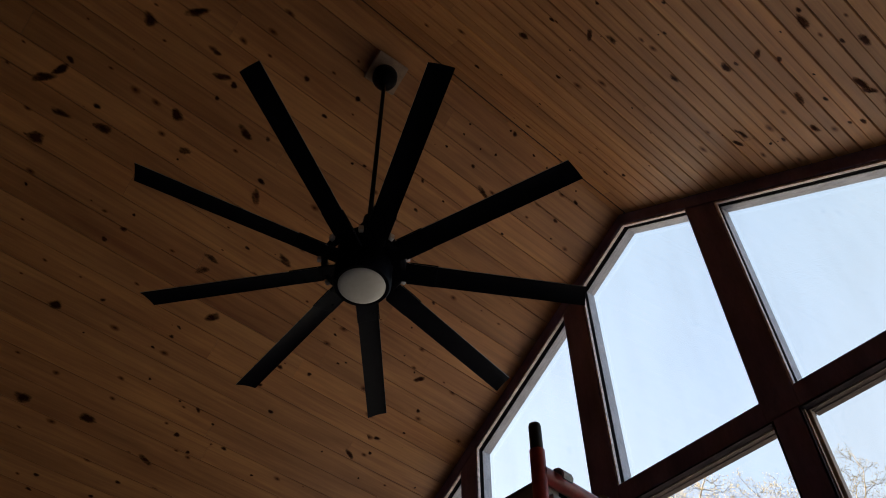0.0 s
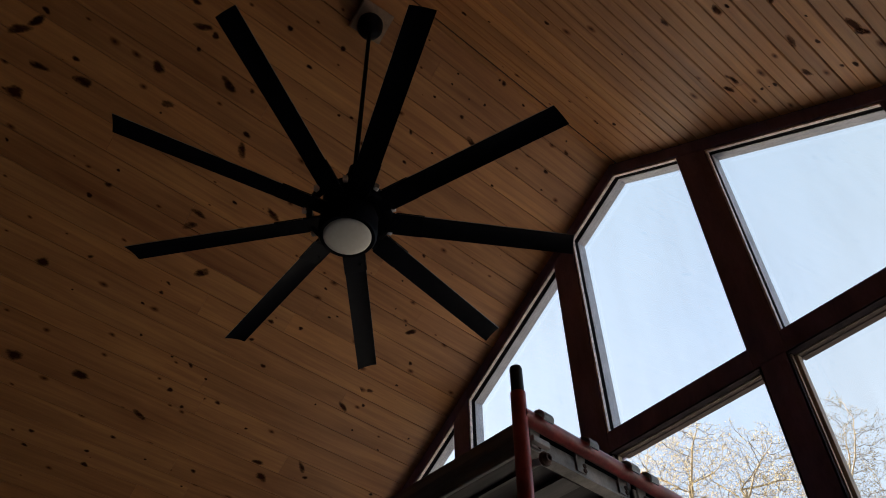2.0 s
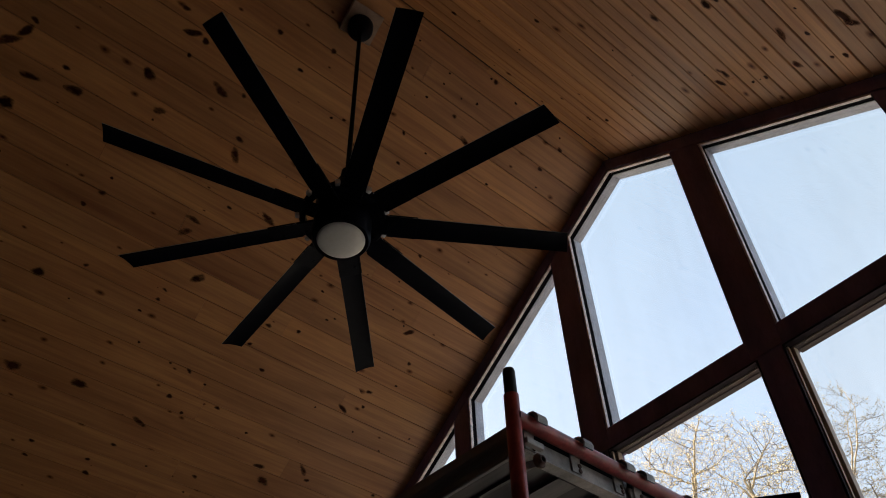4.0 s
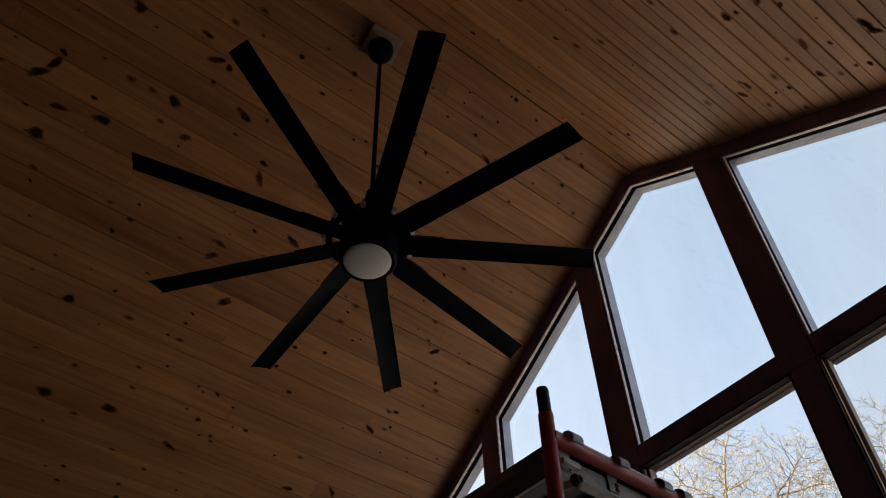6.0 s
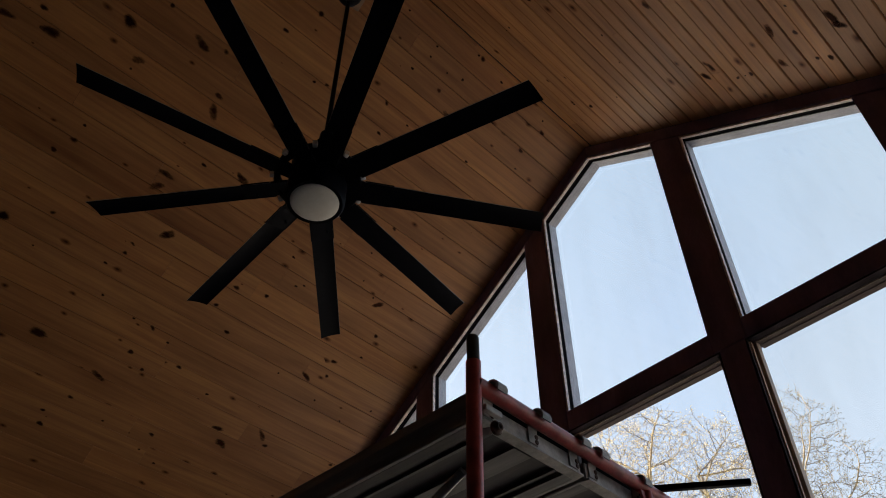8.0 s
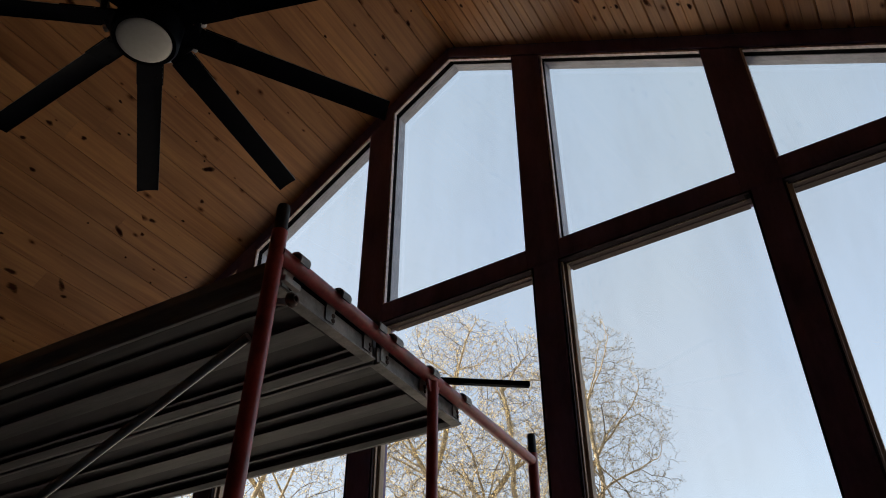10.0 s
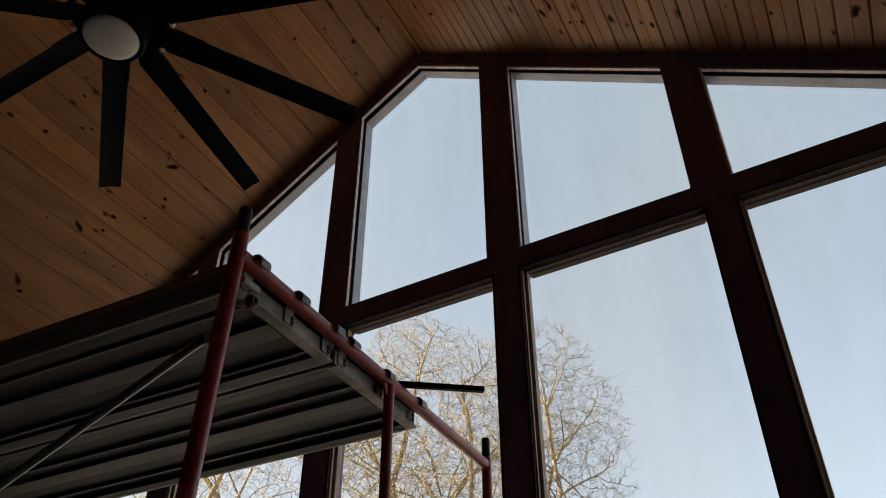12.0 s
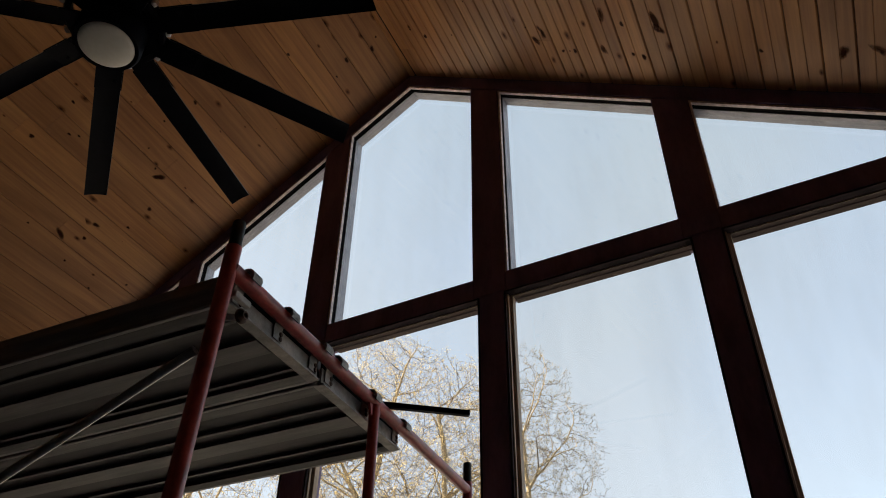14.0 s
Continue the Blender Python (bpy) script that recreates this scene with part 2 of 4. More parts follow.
# ---- builders ----
def mesh_of(name, verts, faces, material, smooth=False, slots=None):
    me = bpy.data.meshes.new(name)
    me.from_pydata(verts, [], faces)
    for m in (material if isinstance(material, (list, tuple)) else [material]):
        me.materials.append(m)
    if slots:
        me.polygons.foreach_set("material_index", slots)
    if smooth:
        me.polygons.foreach_set("use_smooth", [True] * len(me.polygons))
    me.update()
    return me


def part(name, bm, material, parent=None, label="", smooth=False):
    """Links a bmesh as one mesh object, under a thing or a part."""
    bmesh.ops.recalc_face_normals(bm, faces=bm.faces)
    me = bpy.data.meshes.new(name)
    bm.to_mesh(me)
    bm.free()
    me.materials.append(material)
    if smooth:
        for f in me.polygons:
            f.use_smooth = True
        me.set_sharp_from_angle(angle=radians(40))
    ob = new(name, me)
    ob.parent = parent
    if label:
        ob["label"] = label
    return ob


def empty(name, m=None):
    ob = new(name)
    ob.empty_display_size = 0.1
    if m is not None:
        ob.matrix_basis = m
    return ob


def bm_box(size, at=(0, 0, 0), turn=(0, 0, 0), bevel=0.0, bm=None):
    bm = bm or bmesh.new()
    made = bmesh.ops.create_cube(bm, size=1, matrix=pose(*at, *turn) @ Matrix.Diagonal((*size, 1)))
    if bevel:
        edges = {e for v in made["verts"] for e in v.link_edges}
        bmesh.ops.bevel(bm, geom=list(edges), offset=bevel, segments=2, affect="EDGES", profile=0.6)
    return bm


def bm_tube(points, radius, sides=16, bm=None, caps=True):
    """A round tube through points; radius one number or one for each point."""
    bm = bm or bmesh.new()
    pts = [Vector(p) for p in points]
    rad = radius if isinstance(radius, (list, tuple)) else [radius] * len(pts)
    rings, ref = [], None
    for i, p in enumerate(pts):
        d = (pts[min(i + 1, len(pts) - 1)] - pts[max(i - 1, 0)]).normalized()
        ref = ref or (Vector((0, 0, 1)) if abs(d.z) < 0.9 else Vector((1, 0, 0)))
        a = d.cross(ref).normalized()
        b = d.cross(a)
        rings.append([bm.verts.new(p + (a * math.cos(k * math.tau / sides) + b * math.sin(k * math.tau / sides)) * rad[i]) for k in range(sides)])
    for r, s in zip(rings, rings[1:]):
        for k in range(sides):
            bm.faces.new((r[k], r[(k + 1) % sides], s[(k + 1) % sides], s[k]))
    if caps:
        bm.faces.new(rings[0])
        bm.faces.new(rings[-1])
    return bm


def bm_lathe(profile, sides=40, at=(0, 0, 0), bm=None, closed=False):
    """Turns (radius, z) pairs round a vertical axis."""
    bm = bm or bmesh.new()
    rings = [[bm.verts.new((at[0] + r * math.cos(k * math.tau / sides), at[1] + r * math.sin(k * math.tau / sides), at[2] + z)) for k in range(sides)] for r, z in profile]
    for r, s in zip(rings, rings[1:]):
        for k in range(sides):
            bm.faces.new((r[k], r[(k + 1) % sides], s[(k + 1) % sides], s[k]))
    if closed:
        bmesh.ops.remove_doubles(bm, verts=bm.verts, dist=1e-5)
        return bm
    bm.faces.new(rings[0])
    bm.faces.new(rings[-1])
    return bm


def bm_prism(poly, y0, y1, bevel=0.0):
    """A polygon of (x, z) pushed through from y0 to y1."""
    bm = bmesh.new()
    a = [bm.verts.new((x, y0, z)) for x, z in poly]
    b = [bm.verts.new((x, y1, z)) for x, z in poly]
    front = bm.faces.new(a)
    bm.faces.new(b[::-1])
    for i in range(len(poly)):
        j = (i + 1) % len(poly)
        bm.faces.new((a[i], b[i], b[j], a[j]))
    if bevel:
        bmesh.ops.bevel(bm, geom=list(front.edges), offset=bevel, segments=2, affect="EDGES")
    return bm


def inset_poly(poly, d):
    """A convex polygon, anticlockwise, drawn in by d."""
    n, lines = len(poly), []
    for i in range(n):
        (x0, z0), (x1, z1) = poly[i], poly[(i + 1) % n]
        k = math.hypot(x1 - x0, z1 - z0)
        nx, nz = -(z1 - z0) / k, (x1 - x0) / k
        lines.append((nx, nz, nx * x0 + nz * z0 + d))
    out = []
    for i in range(n):
        a, b, c = lines[i - 1]
        e, f, g = lines[i]
        det = a * f - b * e
        out.append(((c * f - b * g) / det, (a * g - c * e) / det))
    return out


def bm_ring(poly, outer, inner, y0, y1, sides=None):
    """A frame of that outline, or some sides of it: from outer to inner metres inside it, from y0 to y1."""
    bm = bmesh.new()
    o, i = inset_poly(poly, outer), inset_poly(poly, inner)
    vs = [[bm.verts.new((x, y, z)) for x, z in p] for p, y in ((o, y0), (i, y0), (i, y1), (o, y1))]
    n = len(poly)
    for k in range(n) if sides is None else sides:
        for r in range(4):
            bm.faces.new((vs[r][k], vs[r][(k + 1) % n], vs[(r + 1) % 4][(k + 1) % n], vs[(r + 1) % 4][k]))
    if sides is not None:
        for k in sides:
            for q in (k, (k + 1) % n):
                if (q if q != k else k - 1) % n not in [w % n for w in sides]:
                    bm.faces.new([vs[r][q] for r in range(4)])
    return bm


# ---- the room's plan ----
XP, ZP = -2.045, 5.862                     # apex of the glass line
PITCH = {-1: 0.562, 1: 0.624}             # fall of the west and east slopes
RISE = 0.112                               # from the glass line up to the ceiling
ZC = ZP + RISE                             # ridge of the ceiling
FACE, BACK = 3.2, -5.2                     # window wall's inner face, rear wall
HALF = 4.6
SPAN = {-1: 4.4, 1: HALF}                 # from the ridge to the side walls
X0, X1 = XP - SPAN[-1], XP + SPAN[1]
EAVE = {s: ZC - PITCH[s] * SPAN[s] for s in (-1, 1)}
TRANSOM_TOP, TRANSOM_LOW, SILL = 3.934, 3.815, 0.75
DEPTH = 0.108                              # how far the glass stands behind the face


def glass_line(x):
    return ZP - PITCH[-1 if x < XP else 1] * abs(x - XP)


ASIDE, FALL = 0.053, 0.061                 # the roof runs aside and falls a little, metre by metre, towards the window


def lean_in(ob):
    """Shears a piece of the roof or the side walls along the building's own axis."""
    shear = Matrix(((1, -ASIDE, 0, ASIDE * FACE), (0, 1, 0, 0), (0, -FALL, 1, FALL * FACE), (0, 0, 0, 1)))
    ob.data.transform(ob.matrix_basis.inverted() @ shear @ ob.matrix_basis)
    return ob


# ---- floor, walls, roof ----
def setting(name, bm, material, label, category):
    return tagged(part(name, bm, material), label, category, kind="structure")


floor = setting("floor", bm_box((X1 - X0, FACE - BACK, 0.1), ((X0 + X1) / 2, (FACE + BACK) / 2, -0.05)), M_FLOOR, "plain dusty grey subfloor of the vaulted room", "floor")
floor.data.transform(Matrix(((1, -ASIDE, 0, ASIDE * FACE), (0, 1, 0, 0), (0, 0, 1, 0), (0, 0, 0, 1))))
# unseen walls close the room; their dark colour holds bounced light down
lean_in(setting("wall_west", bm_box((0.15, FACE - BACK, EAVE[-1] + 0.65), (X0 - 0.075, (FACE + BACK) / 2, EAVE[-1] / 2 - 0.325)), M_WALL, "unseen side wall under the eaves, dark to limit bounced light", "wall"))
lean_in(setting("wall_east", bm_box((0.15, FACE - BACK, EAVE[1] + 0.65), (X1 + 0.075, (FACE + BACK) / 2, EAVE[1] / 2 - 0.325)), M_WALL, "unseen side wall under the eaves, dark to limit bounced light", "wall"))
lean_in(setting("wall_south", bm_prism([(X0 - 0.15, -0.65), (X1 + 0.15, -0.65), (X1 + 0.15, EAVE[1]), (XP, ZC + 0.05), (X0 - 0.15, EAVE[-1])], BACK - 0.15, BACK), M_WALL, "unseen rear gable wall, dark to limit bounced light", "wall"))
lean_in(setting("trim", bm_box((0.03, FACE - BACK - 0.01, 0.11), (X0 + 0.0152, (FACE + BACK) / 2, EAVE[-1] - 0.04), bevel=0.004), M_DIRT, "unseen dark brown board along the top of the side wall", "trim"))
OVER = 0.45
# slabs added above the boards so that no light leaks through the joints
for side, name in ((-1, "roof_west"), (1, "roof_east")):
    reach = SPAN[side] + 0.4
    poly = [(XP, ZC + 0.05), (XP + side * reach, ZC + 0.05 - PITCH[side] * reach), (XP + side * reach, ZC + 0.25 - PITCH[side] * reach), (XP, ZC + 0.25)]
    lean_in(setting(name, bm_prism(poly, BACK - OVER, FACE + 0.2), M_ROOF, "added roof slab over the ceiling that keeps light out", "roof"))


# ---- board ceilings ----
# knots on each slope, plan x and y: broad, long and slanting, middling, pin knots
WEST_BROAD = [(-4.88, 0.61), (-4.93, 0.19), (-5.04, 2.10), (-4.36, 0.09), (-2.77, -0.23), (-3.11, 0.16), (-3.61, -0.45)]
WEST_LONG = [(-3.78, 0.76), (-3.69, 0.77), (-3.99, 0.98), (-4.97, 1.08), (-4.35, 2.37), (-4.95, 2.02), (-4.86, 2.34), (-3.48, 1.20), (-3.68, 2.53), (-3.24, -0.51), (-3.32, -0.57),
          (-3.25, 0.30), (-2.98, 0.56), (-3.25, 0.82), (-3.38, -0.16), (-3.43, -0.40), (-2.60, -0.03), (-2.80, 0.27), (-2.46, 2.15)]
WEST_ROUND = [(-4.92, 2.41), (-3.90, 0.15), (-3.80, 0.22), (-3.53, 0.94), (-4.14, 0.82), (-4.21, 0.81), (-4.21, 0.32), (-4.06, 1.56), (-4.01, 1.77), (-4.22, 1.50), (-4.34, 1.67),
          (-4.54, 1.22), (-4.74, 1.18), (-4.81, 1.31), (-4.69, 1.52), (-4.28, 2.51), (-4.17, 2.49), (-3.87, 2.66), (-3.21, 2.29), (-4.84, 2.98), (-5.32, 0.89), (-5.41, 0.92),
          (-5.18, 1.62), (-5.33, 0.51), (-5.43, 0.51), (-5.17, 1.00), (-3.17, -0.49), (-2.80, 0.36), (-2.91, 0.31), (-3.30, -0.25), (-2.65, 0.93), (-2.94, 0.70), (-3.16, 0.80),
          (-2.75, 1.33), (-2.79, 1.80), (-2.62, 1.73), (-2.54, 0.72), (-2.46, 1.06), (-1.81, 1.22), (-2.71, 0.18), (-2.37, 1.99), (-2.03, 2.13), (-2.16, 2.83), (-2.33, 2.77)]
WEST_PIN = [(-4.32, 0.74), (-4.50, 0.83), (-4.54, 1.08), (-4.58, 1.36), (-3.86, 1.91), (-3.83, 1.96), (-3.71, 1.78), (-3.42, 2.25), (-4.42, 2.17), (-4.47, 2.54), (-4.05, 2.66),
          (-3.60, 2.32), (-3.66, 2.46), (-4.77, 1.80), (-5.31, 1.60), (-5.36, 1.75), (-4.35, 3.00), (-4.52, 2.82), (-5.23, 1.27), (-4.43, 0.32), (-3.31, 0.29), (-3.70, 0.23),
          (-3.85, -0.38), (-2.78, 1.25), (-2.13, 1.52), (-2.26, 1.97), (-2.23, 2.09), (-2.65, 1.94), (-2.06, 2.09), (-2.25, 1.81), (-2.37, 1.75), (-2.09, 2.34), (-1.99, 2.48),
          (-2.10, 2.78), (-2.44, 2.82), (-2.60, 2.46), (-2.18, 1.81)]
EAST_BROAD = [(-1.38, 1.55), (-0.67, 2.33), (-0.12, 2.49), (0.51, 2.95)]
EAST_LONG = [(-1.08, 1.76), (-1.01, 1.85), (-0.51, 2.33), (-0.26, 2.26), (-0.24, 2.80), (-0.25, 2.74), (-0.51, 2.70), (-0.56, 2.94), (-0.88, 2.81), (-0.92, 2.26), (-0.94, 2.87),
          (0.63, 2.93)]
EAST_ROUND = [(-1.17, 1.56), (-1.80, 1.55), (-1.44, 1.90), (-0.91, 1.62), (-0.77, 1.97), (-0.62, 2.33), (-0.45, 2.41), (-0.19, 2.45), (-0.24, 2.19), (-0.42, 2.76), (-0.41, 2.97),
          (-0.36, 2.99), (-0.80, 2.95), (-0.73, 2.95), (-0.66, 1.81), (-1.71, 2.83), (0.19, 2.94)]
EAST_PIN = [(-1.72, 1.69), (-1.24, 1.78), (-0.80, 1.96), (-0.36, 2.26), (-0.38, 2.58), (-0.76, 2.95), (-1.25, 2.33), (-1.70, 2.01), (-1.73, 2.02), (-1.50, 2.82), (-1.80, 2.77),
          (-0.97, 2.77)]


def board_ceiling(name, side, width, first, knots, bead, label):
    """Tongued boards along y on one slope, with V joints, butt ends and knots, in one mesh.
    Local x runs down the slope, local z up through the boards."""
    rng = random.Random(5 if side < 0 else 8)
    run = SPAN[side] * math.hypot(1, PITCH[side])
    verts, faces, slots = [], [], []
    vee, gap, thick = (0.0064, 0.0019, 0.018) if bead else (0.0045, 0.0009, 0.018)

    def prism(profile, y0, y1, slot):
        b, n = len(verts), len(profile)
        verts.extend((s, y0, h) for s, h in profile)
        verts.extend((s, y1, h) for s, h in profile)
        faces.append(tuple(range(b, b + n)))
        faces.append(tuple(range(b + 2 * n - 1, b + n - 1, -1)))
        slots.extend((slot, slot))
        for i in range(n):
            j = (i + 1) % n
            faces.append((b + i, b + n + i, b + n + j, b + j))
            slots.append(slot)

    cuts = list(first)
    while cuts[-1][1] < run - 0.02:
        cuts.append((cuts[-1][1], min(run, cuts[-1][1] + width)))
    for a, e in cuts:
        if e - a > 0.02:
            y = BACK - rng.random() * 2.0
            while y < FACE:
                y1 = min(FACE, y + rng.choice((2.4, 3.0, 3.6, 4.8)) * (1.6 if bead else 1.0))
                off = rng.uniform(-0.0006, 0.0006)
                open_edge = 0.020 if bead and e == first[0][1] else 0.0      # the board next to the ridge has shrunk
                prof = [(a + gap, vee + off), (a + vee, off)] if a > 0 else [(-0.012, off)]
                if bead:
                    c = (a + e) / 2
                    prof += [(c - 0.003, off), (c - 0.0006, 0.0042 + off), (c + 0.0006, 0.0042 + off), (c + 0.003, off)]
                prof += [(e - vee - open_edge, off), (e - gap - open_edge, vee + off), (e - gap - open_edge, thick), (a + gap if a > 0 else -0.012, thick)]
                prism(prof, max(y, BACK) + 0.0006, y1 - 0.0006, 0)
                y = y1
    prism([(0, 0.0105), (run, 0.0105), (run, 0.03), (0, 0.03)], BACK, FACE, 1)
    # knots: uneven discs of darker wood, a hair proud of the boards
    cosine = 1 / math.hypot(1, PITCH[side])
    heart = [0.0] * len(verts)
    for places, (small, large), long in zip(knots, ((0.036, 0.046), (0.024, 0.034), (0.016, 0.023), (0.009, 0.013)), (1.35, 2.3, 1.3, 1.2)):
        for kx, ky in places:
            size, ph, c = rng.uniform(small, large) * (0.8 if bead else 1.0), rng.random() * 6, len(verts)
            slant = rng.uniform(-0.9, 0.9) if long > 2 else rng.uniform(-0.3, 0.3)
            verts.append((abs(kx - XP) / cosine, ky, -0.0018))
            heart.append(rng.uniform(0.6, 0.8) if long > 2 else rng.uniform(0.85, 1.05))
            for k, depth in ((0.55, 0.48), (1.0, 0.0)):
                for q in range(16):
                    a = q * math.tau / 16
                    r = size * k * (1 + 0.14 * math.sin(2 * a + ph) + 0.09 * math.sin(3 * a + 2 * ph))
                    u, v = r * math.cos(a) * 0.9, r * math.sin(a) * long
                    verts.append((abs(kx - XP) / cosine + u * math.cos(slant) - v * math.sin(slant), ky + u * math.sin(slant) + v * math.cos(slant), -0.0018))
                    heart.append(depth)
            for q in range(16):
                j = (q + 1) % 16
                faces.append((c, c + 1 + q, c + 1 + j))
                faces.append((c + 1 + q, c + 17 + q, c + 17 + j, c + 1 + j))
                slots.extend((2, 2))
    ob = new(name, mesh_of(name, verts, faces, [M_PINE, M_GROOVE, M_KNOT], slots=slots))
    ob.data.attributes.new("across", "FLOAT", "POINT").data.foreach_set("value", [v[0] for v in verts])
    ob.data.attributes.new("heart", "FLOAT", "POINT").data.foreach_set("value", heart)
    bm = bmesh.new()
    bm.from_mesh(ob.data)
    if side < 0:
        bmesh.ops.scale(bm, vec=(-1, 1, 1), verts=bm.verts)
    bmesh.ops.recalc_face_normals(bm, faces=bm.faces)
    bm.to_mesh(ob.data)
    bm.free()
    ob.matrix_basis = pose(XP, 0, ZC, 0, side * math.degrees(math.atan(PITCH[side])), 0)
    return tagged(lean_in(ob), label, "ceiling", kind="structure")


board_ceiling("ceiling_west", -1, 0.1693, [(0.0, 0.141)], (WEST_BROAD, WEST_LONG, WEST_ROUND, WEST_PIN), False, "varnished knotty pine boards on the sloping ceiling")
board_ceiling("ceiling_east", 1, 0.150, [(0.0, 0.066)], (EAST_BROAD, EAST_LONG, EAST_ROUND, EAST_PIN), True, "varnished knotty pine boards with a fine centre groove")

# ---- the gable window ----
MULLIONS = [(-5.30, -5.11), (-4.010, -3.828), (-2.741, -2.541), (-1.534, -1.341), (-0.388, -0.205), (0.755, 0.94), (1.93, 2.115)]
LOWER = [(-5.300, -5.124), (-4.005, -3.846), (-2.728, -2.562), (-1.502, -1.355), (-0.350, -0.212), (0.790, 0.926), (1.965, 2.101)]
window = tagged(empty("window_1", pose(0, 0, 0)), "tall gable window with dark brown posts, rails and clear panes", "window", kind="structure")
for (a, b), (c, d) in zip(MULLIONS, LOWER):
    top = [(b, glass_line(b)), (a, glass_line(a))]
    foot = min(TRANSOM_LOW, glass_line(a) - 0.05)
    part("mullion", bm_prism([(a, foot), (b, foot), *top], FACE, FACE + DEPTH + 0.034, 0.004), M_BROWN, window)
    part("lower_mullion", bm_prism([(c, SILL), (d, SILL), (d, foot), (c, foot)], FACE + 0.002, FACE + DEPTH + 0.034, 0.004), M_BROWN, window)
for i in range(1, len(MULLIONS)):
    a, b = MULLIONS[i - 1][1], MULLIONS[i][0]
    za = min(glass_line(a), glass_line(b))
    if za > TRANSOM_TOP - 0.1:
        part("transom", bm_box((b - a - 0.002, DEPTH - 0.001, TRANSOM_TOP - TRANSOM_LOW), ((a + b) / 2, FACE + 0.003 + (DEPTH - 0.001) / 2, (TRANSOM_TOP + TRANSOM_LOW) / 2), bevel=0.004), M_BROWN, window)
        part("outer_rail", bm_box((b - a - 0.002, 0.048, TRANSOM_TOP - TRANSOM_LOW - 0.006), ((a + b) / 2, FACE + DEPTH + 0.027, (TRANSOM_TOP + TRANSOM_LOW) / 2), bevel=0.003), M_SASH, window, "dark outer rail")
        part("drip_lip", bm_box((b - a - 0.002, 0.012, 0.009), ((a + b) / 2, FACE + 0.013, TRANSOM_LOW - 0.0045), bevel=0.003), M_BROWN, window)
        part("soffit_strip", bm_box((b - a - 0.002, 0.036, 0.006), ((a + b) / 2, FACE + 0.038, TRANSOM_LOW - 0.0032), bevel=0.001), M_DIRT, window, "dirty dark strip under the rail")
        part("head_bead", bm_box((b - a - 0.002, 0.003, 0.011), ((a + b) / 2, FACE + 0.0590, TRANSOM_LOW - 0.0067), bevel=0.001), M_RAWWOOD, window, "thin raw wood bead")
    part("bottom_rail", bm_box((b - a - 0.002, DEPTH + 0.05, 0.14), ((a + b) / 2, FACE + 0.003 + (DEPTH + 0.05) / 2, SILL + 0.07), bevel=0.004), M_BROWN, window)
for side in (-1, 1):
    reach = SPAN[side]
    poly = [(XP, ZP), (XP + side * reach, ZP - PITCH[side] * reach), (XP + side * reach, ZC - 0.003 - PITCH[side] * reach), (XP, ZC - 0.003)]
    part("rake_trim", bm_prism(poly, FACE - 0.004, FACE + DEPTH + 0.034, 0.004), M_BROWN, window)


def glazing(poly, upper):
    """Bead, gasket, frame and pane in one opening; poly of (x, z), anticlockwise."""
    if upper:
        # bare lists the pale sides, head and west jamb; the other two are brown
        bare = [k for k in range(len(poly)) if poly[(k + 1) % len(poly)][0] < poly[k][0] + 0.001 and not (abs(poly[(k + 1) % len(poly)][0] - poly[k][0]) < 0.001 and poly[(k + 1) % len(poly)][1] > poly[k][1])]
        part("stop_bead", bm_ring(poly, 0.001, 0.013, FACE + 0.004, FACE + 0.026, bare), M_BEAD, window, "narrow pale wooden bead")
        part("stop_bead", bm_ring(poly, 0.001, 0.008, FACE + 0.006, FACE + 0.026, [k for k in range(len(poly)) if k not in bare]), M_BROWN, window)
    else:
        part("stop_bead", bm_ring(poly, 0.001, 0.0105, FACE + 0.004, FACE + 0.018), M_DIRT, window)
    part("gasket", bm_ring(poly, 0.001, 0.005, FACE + (0.0262 if upper else 0.018), FACE + 0.066), M_GASKET_GAP, window, "black rubber gasket")
    if upper:
        sash = part("sash_frame", bm_ring(poly, 0.001, 0.009, FACE + 0.066, FACE + DEPTH), M_VINYL, window, "pale window frame")
        part("outer_frame", bm_ring(poly, 0.001, 0.009, FACE + DEPTH + 0.001, FACE + DEPTH + 0.031), M_VINYL, sash, "pale outer window frame")
    else:
        sash = part("sash_frame", bm_ring(poly, 0.001, 0.007, FACE + 0.062, FACE + DEPTH - 0.010), M_SASH, window)
        part("sash_edge", bm_ring(poly, 0.001, 0.010, FACE + DEPTH - 0.010, FACE + DEPTH), M_SASH, sash)
        tall, mid = poly[2][1] - poly[0][1] - 0.03, (poly[2][1] + poly[0][1]) / 2
        for x, s, w in ((poly[0][0], 1, 0.030), (poly[1][0], -1, 0.010)):
            part("jamb_liner", bm_box((w, DEPTH - 0.072, tall), (x + s * (0.001 + w / 2), FACE + 0.046 + (DEPTH - 0.064) / 2, mid), bevel=0.001), M_RAWWOOD, sash, "raw wood jamb liner")
            part("jamb_stop", bm_box((w * 0.55, 0.014, tall), (x + s * (0.001 + w * 0.275), FACE + 0.029, mid), bevel=0.001), M_RAWWOOD, sash, "raw wood stop")
    pane = part("pane", bm_prism(inset_poly(poly, 0.006), FACE + DEPTH - 0.016, FACE + DEPTH - 0.010), M_GLASS, sash)
    pane.visible_shadow = False


